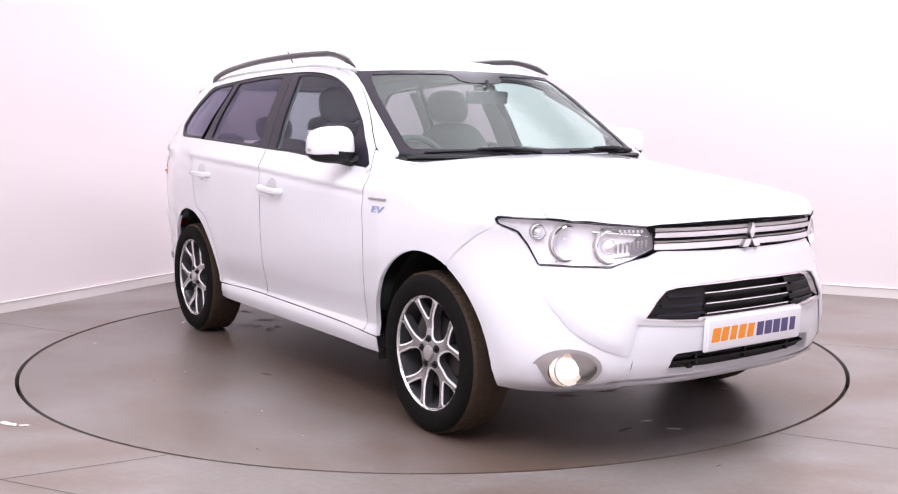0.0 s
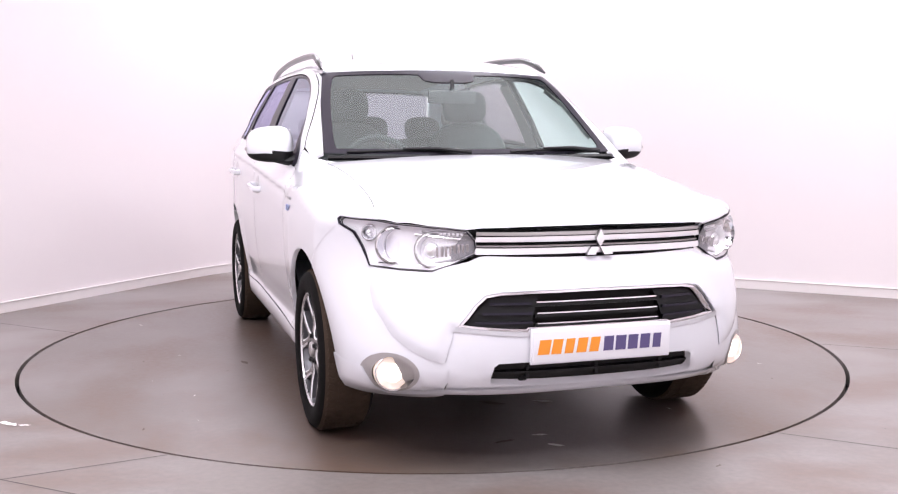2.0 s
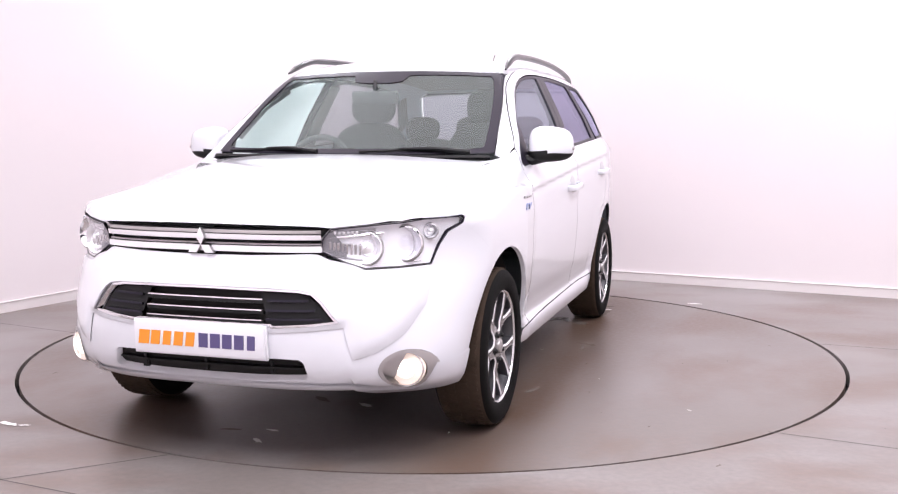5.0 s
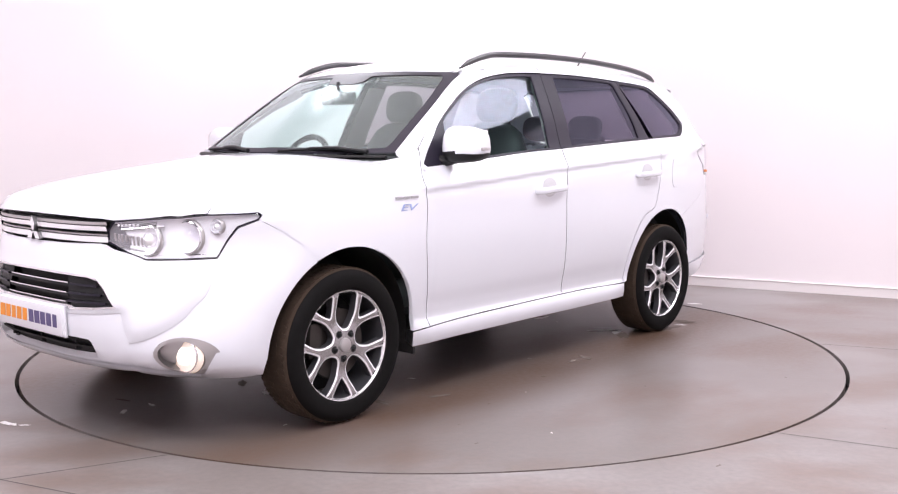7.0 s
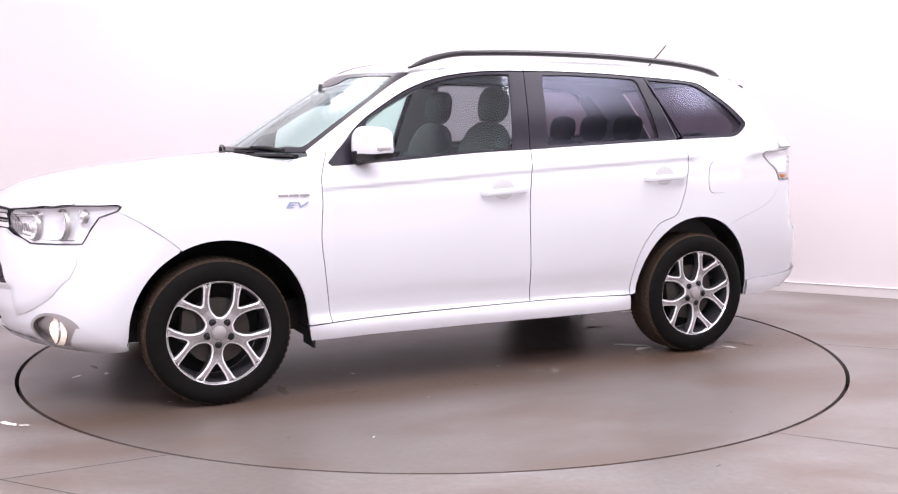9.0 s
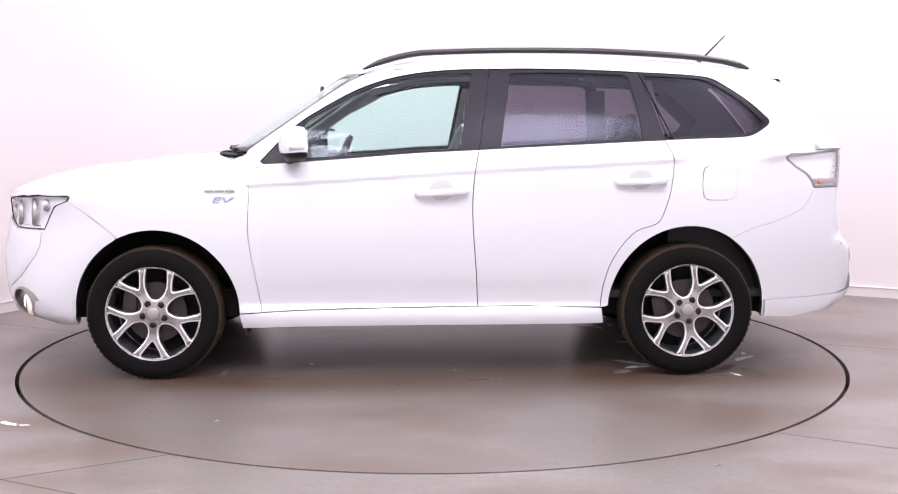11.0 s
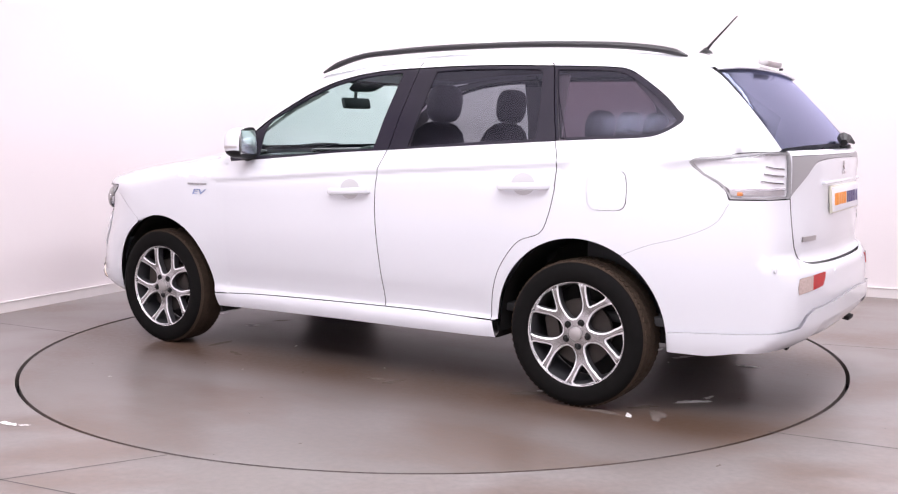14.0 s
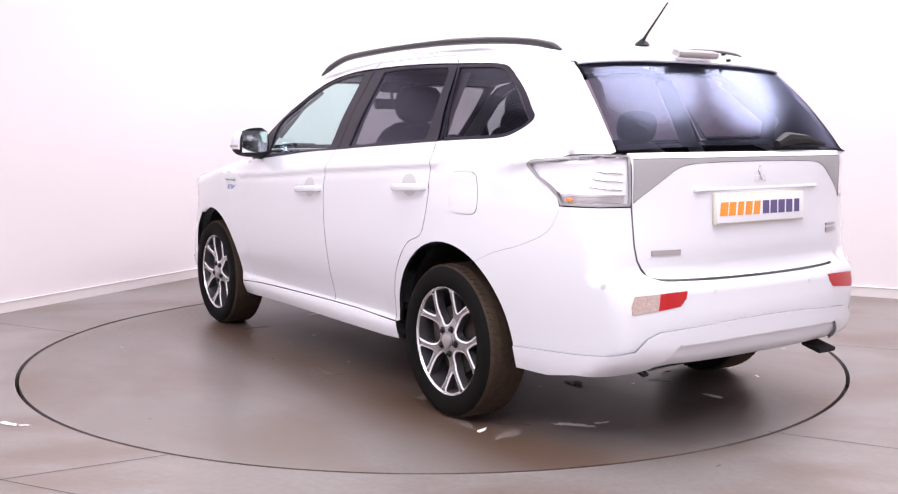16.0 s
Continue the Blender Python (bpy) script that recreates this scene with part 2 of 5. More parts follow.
def wall_strip(name, inset0, inset1, z0, z1, mat, kind="structure"):
    a, b = room_outline(inset0), room_outline(inset1)
    n = len(a)
    v = [(p.x, p.y, z) for ring in (a, b) for z in (z0, z1) for p in ring]
    f = []
    for i in range(n - 1):
        f += [(n * 2 + i, n * 2 + i + 1, n * 3 + i + 1, n * 3 + i), (i + 1, i, n + i, n + i + 1),
              (n + i, n * 3 + i, n * 3 + i + 1, n + i + 1), (i, i + 1, n * 2 + i + 1, n * 2 + i)]
    return tagged(mesh_object(name, v, f, mat, smooth=True), kind=kind)


def plain_wall(name, p0, p1, z0, z1, mat, thick=0.1):
    d = (p1 - p0).normalized()
    out = Vector((d.y, -d.x)) * thick
    v = [(p.x, p.y, z) for z in (z0, z1) for p in (p0, p1, p1 + out, p0 + out)]
    f = [(0, 1, 5, 4), (1, 2, 6, 5), (2, 3, 7, 6), (3, 0, 4, 7), (4, 5, 6, 7), (3, 2, 1, 0)]
    return tagged(mesh_object(name, v, f, mat), kind="structure")


wall = wall_strip("wall_north", -0.12, 0.0, 0.0, WALL_TOP, WALL)
wall.data.set_sharp_from_angle(angle=radians(40))
skirt = wall_strip("baseboard", 0.0, 0.018, 0.001, 0.07, SKIRT)
skirt.data.set_sharp_from_angle(angle=radians(40))
lip = wall_strip("trim", 0.0, 0.022, 0.07, 0.077, SKIRT)
far_l, far_r = CORNER + ALONG_L * ROOM, CORNER + ALONG_R * ROOM
near = CORNER + (ALONG_L + ALONG_R) * ROOM
# Unseen white walls added to close the room, near enough to bounce light forward.
plain_wall("bounce_wall_south", near, far_r, 0, WALL_TOP, WALL)
plain_wall("bounce_wall_west", far_l, near, 0, WALL_TOP, WALL)
for n, (a, b) in enumerate(((CORNER, far_l), (far_r, CORNER), (near, far_r), (far_l, near))):
    plain_wall("wall_upper", a - (near - CORNER) * 0.02, b - (near - CORNER) * 0.02 if n < 2 else b, WALL_TOP, 4.6, UPPER)
ceiling = mesh_object("ceiling", [(-16, -16, 4.6), (16, -16, 4.6), (16, 16, 4.6), (-16, 16, 4.6)], [(3, 2, 1, 0)], UPPER)
tagged(ceiling, kind="structure")
for lx, ly in LAMP_PLACES:
    bm = bmesh.new()
    lathe(bm, [(0.02, 0.08), (0.4, 0.075), (0.64, 0.05), (0.68, 0.0), (0.67, 0.0), (0.62, 0.04), (0.38, 0.065), (0.02, 0.07)],
          pose(lx, ly, 3.955, 90), 40)
    tube(bm, [(lx, ly, 4.02), (lx, ly, 4.61)], 0.012)
    tagged(part("softbox_housing", bm, BLACK), "round black softbox housing hanging under the dark ceiling", "softbox",
           group="ceiling softboxes")

# White board and hangers for the added fill sheet, out of view.
sheet_bm = bmesh.new()
bevel_box(sheet_bm, SHEET[3] + 0.1, SHEET[4] + 0.1, 0.03, pose(SHEET[0], SHEET[1], SHEET[2] + 0.03), 0.01)
for sx in (-3.4, 3.4):
    for sy in (-3.3, 3.3):
        tube(sheet_bm, [(SHEET[0] + sx, SHEET[1] + sy, SHEET[2] + 0.03), (SHEET[0] + sx, SHEET[1] + sy, 4.62)], 0.01)
TABLE_R, TABLE_Z, DECK_Z = 2.227, 0.0, -0.002
tagged(part("fill_sheet_frame", sheet_bm, SKIRT), "large white fill sheet, added out of view under the dark ceiling", "light sheet")


def ring_plate(name, r0, r1, z, mat, n=160, parent=None):
    v, f = [], []
    for i in range(n):
        a = 2 * math.pi * i / n
        v += [(r0 * math.cos(a), r0 * math.sin(a), z), (r1 * math.cos(a), r1 * math.sin(a), z)]
    for i in range(n):
        j = (i + 1) % n
        f.append((2 * i, 2 * i + 1, 2 * j + 1, 2 * j))
    return mesh_object(name, v, f, mat, parent)


# the floor has a round opening for the table
n_seg, rim_v, rim_f = 160, [], []
for i in range(n_seg):
    a = 2 * math.pi * i / n_seg
    c, s = math.cos(a), math.sin(a)
    k = 14 / max(abs(c), abs(s))
    rim_v += [((TABLE_R + 0.010) * c, (TABLE_R + 0.010) * s, TABLE_Z), (k * c, k * s, TABLE_Z),
              ((TABLE_R + 0.010) * c, (TABLE_R + 0.010) * s, -0.08)]
for i in range(n_seg):
    j = (i + 1) % n_seg
    rim_f += [(3 * i, 3 * i + 1, 3 * j + 1, 3 * j), (3 * i + 2, 3 * i, 3 * j, 3 * j + 2)]
floor = tagged(mesh_object("floor", rim_v, rim_f, FLOOR), kind="structure")
pit = ring_plate("floor_pit", 0.0, 2.5, -0.08, GAP)
tagged(pit, kind="structure")
for x0, y0, x1, y1 in ((-3.6, -3.35, -1.02, -2.0), (-1.54, -2.27, 0.4, -3.2), (1.37, -1.73, 3.6, -2.95), (2.24, 0.01, 4.6, -1.0), (-3.3, 1.0, -2.19, 0.39)):
    d = Vector((x1 - x0, y1 - y0)).normalized()
    w = Vector((-d.y, d.x)) * 0.0035
    tagged(mesh_object("floor_joint", [(x0 - w.x, y0 - w.y, TABLE_Z + 0.001), (x1 - w.x, y1 - w.y, TABLE_Z + 0.001), (x1 + w.x, y1 + w.y, TABLE_Z + 0.001), (x0 + w.x, y0 + w.y, TABLE_Z + 0.001)],
                       [(0, 1, 2, 3)], JOINT_GREY), kind="structure")
turntable = tagged(new("turntable"), "round grey turntable set flush in the studio floor", "turntable")
v, f = [], []
for i in range(n_seg):
    a = 2 * math.pi * i / n_seg
    c, s = math.cos(a), math.sin(a)
    v += [((TABLE_R - 0.010) * c, (TABLE_R - 0.010) * s, DECK_Z), ((TABLE_R - 0.010) * c, (TABLE_R - 0.010) * s, -0.06)]
f.append(tuple(2 * i for i in range(n_seg)))
for i in range(n_seg):
    j = (i + 1) % n_seg
    f.append((2 * i, 2 * i + 1, 2 * j + 1, 2 * j))
mesh_object("deck", v, f, TABLE, turntable)


# ---- the car's skin: one smooth solid, on which every panel is laid (x forward, y to its left, z up) ----
def smooth_table(*pairs):
    xs, ys = np.array(pairs[0::2], float), np.array(pairs[1::2], float)
    slope = np.gradient(ys, xs)
    for i in range(1, len(xs) - 1):
        if (ys[i] - ys[i - 1]) * (ys[i + 1] - ys[i]) <= 0:
            slope[i] = 0

    def f(x):
        x = np.clip(x, xs[0], xs[-1])
        i = np.clip(np.searchsorted(xs, x) - 1, 0, len(xs) - 2)
        h = xs[i + 1] - xs[i]
        t = (x - xs[i]) / h
        return ((1 + 2 * t) * (1 - t) ** 2 * ys[i] + t * (1 - t) ** 2 * h * slope[i]
                + t * t * (3 - 2 * t) * ys[i + 1] + t * t * (t - 1) * h * slope[i + 1])
    return f


SIDE_W = smooth_table(0.22, 0.835, 0.27, 0.858, 0.32, 0.866, 0.35, 0.858, 0.375, 0.844, 0.42, 0.85, 0.5, 0.868, 0.62, 0.884, 0.75, 0.893,
                      0.88, 0.894, 0.95, 0.8935, 0.99, 0.8905, 1.018, 0.885, 1.039, 0.8905, 1.049, 0.889, 1.065, 0.878, 1.1, 0.855, 1.14, 0.832, 1.3, 0.765,
                      1.45, 0.69, 1.53, 0.648, 1.6, 0.60, 1.7, 0.52)
END_W = smooth_table(0.2, 0.80, 0.26, 0.832, 0.32, 0.85, 0.4, 0.861, 0.5, 0.873, 0.62, 0.886, 0.75, 0.893,
                     0.88, 0.894, 0.97, 0.891, 1.0, 0.886)
FRONT_W = smooth_table(0.2, 0.80, 0.26, 0.834, 0.32, 0.856, 0.4, 0.870, 0.5, 0.883, 0.62, 0.896, 0.75, 0.903,
                     0.86, 0.901, 0.93, 0.895, 0.97, 0.891, 1.0, 0.886)
BELT = smooth_table(-2.3, 1.215, -1.37, 1.195, -0.81, 1.167, -0.25, 1.138, 0.32, 1.101, 0.78, 1.069, 1.2, 1.04, 1.7, 1.0, 2.2, 0.96)
HOOD_Z = smooth_table(0.5, 1.15, 1.05, 1.128, 1.3, 1.108, 1.5, 1.087, 1.7, 1.063, 1.86, 1.04, 2.0, 1.01, 2.1, 0.975, 2.2, 0.925, 2.3, 0.85)
HOOD_DROP = smooth_table(0.5, 0.05, 0.9, 0.06, 1.7, 0.12, 2.2, 0.10)
NOSE_X = smooth_table(0.2, 1.93, 0.26, 2.05, 0.31, 2.19, 0.36, 2.235, 0.44, 2.258, 0.55, 2.265, 0.65, 2.25, 0.75, 2.228, 0.82, 2.225, 0.9, 2.235, 1.1, 2.22)
NOSE_SWEEP = smooth_table(0.2, 0.46, 0.37, 0.47, 0.55, 0.56, 0.8, 0.62, 1.0, 0.6)
TAIL_X = smooth_table(0.2, -2.05, 0.3, -2.2, 0.37, -2.295, 0.46, -2.32, 0.6, -2.315, 0.655, -2.305, 0.70, -2.262, 0.8, -2.268, 0.95, -2.265, 1.1, -2.262, 1.2, -2.25)
TAIL_SWEEP = smooth_table(0.3, 0.24, 0.6, 0.2, 0.95, 0.27, 1.2, 0.25)
ROOF_Z = smooth_table(-2.3, 1.44, -1.95, 1.553, -1.6, 1.605, -1.0, 1.645, -0.5, 1.65, 0.0, 1.63, 0.3, 1.588, 0.5, 1.545, 0.9, 1.43)


def smax(a, b, k):
    h = np.maximum(k - np.abs(a - b), 0) / k
    return np.maximum(a, b) + h * h * k * 0.25


def skin(p):
    """Below 0 inside the car, above 0 outside."""
    x, y, z = p[:, 0], np.abs(p[:, 1]), p[:, 2]
    lift = (BELT(x) - 1.138) * np.clip((1.56 - z) / 0.42, 0, 1) * np.clip((z - 0.55) / 0.45, 0, 1)
    taper = 0.165 * np.maximum(-1.2 - x, 0) ** 2 + 0.055 * np.maximum(x - 1.0, 0) ** 2 + 0.03 * np.clip((z - 1.2) / 0.3, 0, 1) * np.clip((x + 0.2) / 0.6, 0, 1)
    middle = np.clip((1.0 - np.abs(x)) / 0.2, 0, 1) * (z < 0.99) + (z >= 0.99)
    side = y - (middle * SIDE_W(z - lift) + (1 - middle) * np.where(x > 0, FRONT_W(z), END_W(z)) - taper)
    nose = x - (NOSE_X(z) - NOSE_SWEEP(z) * (y / 0.9) ** 3.2)
    tail = (TAIL_X(z) + TAIL_SWEEP(z) * (y / 0.9) ** 3.2) - x
    hood = (z - (HOOD_Z(x) - HOOD_DROP(x) * (y / 0.8) ** 2.5)) * 0.95
    lid = np.where(x > 0.8, hood, z - np.minimum(BELT(x) + 0.01, HOOD_Z(x)))
    low = smax(smax(side, nose, 0.10), smax(tail, lid, 0.03), 0.05)
    screen = 0.555 * (x - (1.085 - 1.5 * (z - 1.12) - 0.14 * np.maximum(z - 1.12, 0) ** 2 - 0.365 * y * y)) * 1.0
    back = 0.74 * ((-2.235 + 0.72 * (z - 1.12) + 0.36 * np.maximum(z - 1.12, 0) ** 2 + 0.12 * y * y) - x)
    roof = z - (ROOF_Z(x) - 0.115 * y * y)
    cabin = smax(smax(side, roof, 0.07), smax(screen, back, 0.03), 0.035)
    cabin = smax(cabin, np.where(x < -1.9, 1.138, 1.05) - z, 0.01)
    return np.minimum(low, cabin)


def on_skin(points, way):
    """Moves points along way (from outside to inside) on to the skin."""
    way = np.array(way, float)
    way /= np.linalg.norm(way)
    p = np.array(points, float)
    p = p - way * (p @ way)[:, None] + way * -3.2
    t = np.zeros(len(p))
    for _ in range(110):
        g = skin(p + way * t[:, None])
        t += 0.7 * g
        if np.abs(g).max() < 2e-5:
            break
    return p + way * t[:, None]


def skin_normal(p):
    e = 0.002
    g = np.stack([skin(p + d) - skin(p - d) for d in np.eye(3) * e], -1)
    return g / np.linalg.norm(g, axis=1)[:, None]


def S(*xz):
    return on_skin([(x, 0, z) for x, z in xz], (0, -1, 0))


def T(*xy):
    return on_skin([(x, y, 0) for x, y in xy], (0, 0, -1))


def F(*yz):
    return on_skin([(0, y, z) for y, z in yz], (-1, 0, 0))


def B(*yz):
    return on_skin([(0, y, z) for y, z in yz], (1, 0, 0))


def inside(poly, q):
    x, y = q[:, 0], q[:, 1]
    hit = np.zeros(len(q), bool)
    for (x0, y0), (x1, y1) in zip(poly, np.roll(poly, -1, 0)):
        if y0 == y1:
            continue
        hit ^= ((y0 > y) != (y1 > y)) & (x < (x1 - x0) * (y - y0) / (y1 - y0) + x0)
    return hit


def shrunk(poly, d):
    """The outline drawn in by d, for the gap between panels."""
    a = 0.5 * np.sum(poly[:, 0] * np.roll(poly[:, 1], -1) - np.roll(poly[:, 0], -1) * poly[:, 1])
    before, after = poly - np.roll(poly, 1, 0), np.roll(poly, -1, 0) - poly

    def normals(e):
        n = np.stack([-e[:, 1], e[:, 0]], -1) * np.sign(a)
        return n / np.maximum(np.linalg.norm(n, axis=1), 1e-9)[:, None]
    n0, n1 = normals(before), normals(after)
    m = n0 + n1
    m /= np.maximum(np.sum(m * m, 1), 0.35)[:, None] / 2
    return poly + m * d


def resampled(poly, step, closed=True):
    out = []
    ends = zip(poly, np.roll(poly, -1, 0)) if closed else zip(poly[:-1], poly[1:])
    for a, b in ends:
        n = max(1, int(np.linalg.norm(b - a) / step + 0.5))
        out += [a + (b - a) * k / n for k in range(n)]
    if not closed:
        out.append(poly[-1])
    return np.array(out)


def laid(outline, way, holes=(), step=0.045, gap=0.0022, hole_gap=0.0, lift=0.0):
    """A piece of skin inside an outline (3D points), seen against way. Gives points, normals, triangles, border loops."""
    way = np.array(way, float) / np.linalg.norm(way)
    u = np.cross(way, (0, 0, 1) if abs(way[2]) < 0.9 else (0, 1, 0))
    u /= np.linalg.norm(u)
    w = np.cross(u, way)
    flat = [np.stack([np.asarray(o) @ u, np.asarray(o) @ w], -1) for o in (outline, *holes)]
    loops = [resampled(shrunk(flat[0], gap) if gap else flat[0], step)]
    for h in flat[1:]:
        loops.append(resampled(shrunk(h, -hole_gap) if hole_gap else h, step))
    verts = np.vstack(loops)
    edges, k = [], 0
    for l in loops:
        edges += [(k + i, k + (i + 1) % len(l)) for i in range(len(l))]
        k += len(l)
    lo, hi = loops[0].min(0), loops[0].max(0)
    gx, gy = np.meshgrid(np.arange(lo[0], hi[0], step), np.arange(lo[1], hi[1], step))
    grid = np.stack([gx.ravel() + 0.37 * step * (np.indices(gx.shape)[0].ravel() % 2), gy.ravel()], -1)
    ok = inside(loops[0], grid)
    for l in loops[1:]:
        ok &= ~inside(l, grid)
    grid = grid[ok]
    if len(grid):
        near_d = np.min(np.linalg.norm(grid[:, None] - verts[None], axis=2), 1)
        grid = grid[near_d > step * 0.45]
    every = np.vstack([verts, grid]) if len(grid) else verts
    from mathutils.geometry import delaunay_2d_cdt as cdt
    co, _, faces, *_ = cdt([Vector(p) for p in every], edges, [], 0, 1e-6)
    co = np.array([tuple(c) for c in co])
    tris = np.array([tuple(t) for t in faces])
    mid = co[tris].mean(1)
    ok = inside(loops[0], mid)
    for l in loops[1:]:
        ok &= ~inside(l, mid)
    tris = tris[ok]
    pts = on_skin(co[:, :1] * u + co[:, 1:] * w, way)
    nor = skin_normal(pts)
    pts = pts + nor * lift
    rims, k = [], 0
    for l in loops:
        rims.append(list(range(k, k + len(l))))
        k += len(l)
    return pts, nor, tris, rims


def panel(name, pieces, mat, parent, label="", depth=0.02, mirror=1, edge_mat=None, flange=True):
    """One mesh from laid pieces, with its edges turned in. mirror -1: for the car's other side."""
    V, N, Fc, idx = [], [], [], []
    for pts, nor, tris, rims in pieces:
        k = len(V)
        V += list(pts)
        N += list(nor)
        for t in tris:
            a, b, c = pts[t]
            out = np.dot(np.cross(b - a, c - a), nor[t].mean(0)) > 0
            Fc.append(tuple(int(i) + k for i in (t if out else t[::-1])))
            idx.append(0)
        if flange and depth:
            for rim in rims:
                k2 = len(V)
                for r in rim:
                    V.append(pts[r])
                    V.append(pts[r] - nor[r] * depth)
                    N += [nor[r], nor[r]]
                m = len(rim)
                for i in range(m):
                    j = (i + 1) % m
                    Fc.append((k2 + 2 * i, k2 + 2 * i + 1, k2 + 2 * j + 1, k2 + 2 * j))
                    idx.append(1 if edge_mat else 0)
    V, N = np.array(V), np.array(N)
    if mirror < 0:
        V, N = V * (1, -1, 1), N * (1, -1, 1)
        Fc = [f[::-1] for f in Fc]
    me = bpy.data.meshes.new(name)
    me.from_pydata(V.tolist(), [], Fc)
    me.materials.append(mat)
    if edge_mat:
        me.materials.append(edge_mat)
    me.polygons.foreach_set("material_index", idx)
    me.shade_smooth()
    flat_n = [tuple(n) for n in N]
    me.normals_split_custom_set_from_vertices(flat_n)
    ob = new(name, me)
    ob.parent = parent
    return tagged(ob, label)


def feathered(piece, low, high, width):
    """A laid piece raised from low at its outer border to high within it."""
    pts, nor, tris, rims = piece
    rim = pts[rims[0]]
    away = np.min(np.linalg.norm(pts[:, None] - rim[None], axis=2), 1)
    k = np.clip(away / width, 0, 1)
    pts = pts + nor * (low + (high - low) * k * k * (3 - 2 * k))[:, None]
    fresh = np.zeros_like(pts)
    for t in tris:
        a, b, c = pts[t]
        n = np.cross(b - a, c - a)
        n = n * np.sign(n @ nor[t].mean(0))
        for q in t:
            fresh[q] += n
    fresh /= np.maximum(np.linalg.norm(fresh, axis=1), 1e-12)[:, None]
    return pts, fresh, tris, rims


def reclined(piece, low, high):
    """A laid piece sunk by low at its foot and by high at its top, so that it faces upwards."""
    pts, nor, tris, rims = piece
    k = (pts[:, 2] - pts[:, 2].min()) / np.ptp(pts[:, 2])
    sunk = pts - nor * (low + (high - low) * k)[:, None]
    return feathered((sunk, nor, tris, rims), 0.0, 0.0, 0.01)


def both(name, pieces, mat, parent, label="", **kw):
    return [panel(name, pieces, mat, parent, label, mirror=m, **kw) for m in (1, -1)]


car = tagged(new("car"), "white five-door plug-in SUV with silver alloy wheels, parked on a turntable", "car")

# ---- outlines on its side, in x and z ----
SEAM_FRONT = curve([(0.802, 0.334), (0.843, 0.597), (0.86, 0.741), (0.852, 0.90), (0.853, 0.985), (0.832, 1.056), (0.795, 1.155)], 4)
FRAME_TOP = curve([(0.795, 1.155), (0.64, 1.287), (0.466, 1.417), (0.347, 1.485), (0.199, 1.529), (0.051, 1.555), (-0.12, 1.572), (-0.352, 1.581)], 4)
FRAME_REAR = curve([(-0.352, 1.581), (-0.6, 1.583), (-0.821, 1.58), (-1.0, 1.571), (-1.07, 1.56), (-1.105, 1.533)], 4)
DLO_TOP = curve([(0.80, 1.082), (0.70, 1.19), (0.611, 1.272), (0.492, 1.349), (0.343, 1.431), (0.195, 1.487), (0.048, 1.519), (-0.098, 1.536), (-0.243, 1.543), (-0.345, 1.545)], 4)
DLO_TOP_REAR = curve([(-0.345, 1.545), (-0.532, 1.548), (-0.82, 1.544), (-1.105, 1.531)], 4)
DLO_LOW = curve([(0.784, 1.069), (0.552, 1.084), (0.321, 1.101), (0.034, 1.124), (-0.281, 1.139)], 3)
DLO_LOW_REAR = curve([(-0.281, 1.139), (-0.533, 1.153), (-0.814, 1.167), (-1.093, 1.181), (-1.206, 1.186)], 3)
SEAM_B = curve([(-0.281, 1.139), (-0.258, 1.029), (-0.246, 0.888), (-0.249, 0.746), (-0.264, 0.545), (-0.275, 0.357)], 4)
SEAM_REAR = curve([(-1.206, 1.186), (-1.236, 1.12), (-1.243, 1.06), (-1.231, 0.948), (-1.205, 0.85), (-1.165, 0.775), (-1.06, 0.735), (-0.985, 0.655), (-0.932, 0.56), (-0.903, 0.45), (-0.893, 0.35)], 4)
QUARTER_TOP = curve([(-1.105, 1.531), (-1.248, 1.524), (-1.39, 1.515), (-1.476, 1.502), (-1.549, 1.464), (-1.663, 1.385), (-1.735, 1.318), (-1.764, 1.285), (-1.745, 1.255), (-1.669, 1.213), (-1.585, 1.2), (-1.40, 1.194), (-1.206, 1.186)], 4)


def arch(x0, rx, rz, a0, a1, n=26, z0=0.335):
    return np.array([(x0 + rx * math.cos(radians(a0 + (a1 - a0) * i / n)), z0 + rz * math.sin(radians(a0 + (a1 - a0) * i / n))) for i in range(n + 1)])


def s3(*pieces):
    return S(*np.vstack(pieces))


# doors
front_door = s3(SEAM_FRONT, FRAME_TOP[1:], DLO_TOP[::-1], DLO_LOW, SEAM_B[1:], [(0.035, 0.354), (0.4, 0.349), (0.617, 0.343)])
both("front_door", [laid(front_door, (0, -1, 0), step=0.0135)], PAINT, car, edge_mat=SEAM_SHADE)
rear_door = s3(DLO_LOW_REAR, SEAM_REAR[1:], [(-0.7, 0.353), (-0.5, 0.358)], SEAM_B[::-1][:-1])
rear_strip = s3(FRAME_REAR, DLO_TOP_REAR[::-1])
both("rear_door", [laid(rear_door, (0, -1, 0), step=0.0135), laid(rear_strip, (0, -1, 0), gap=0.0012)], PAINT, car, edge_mat=SEAM_SHADE)

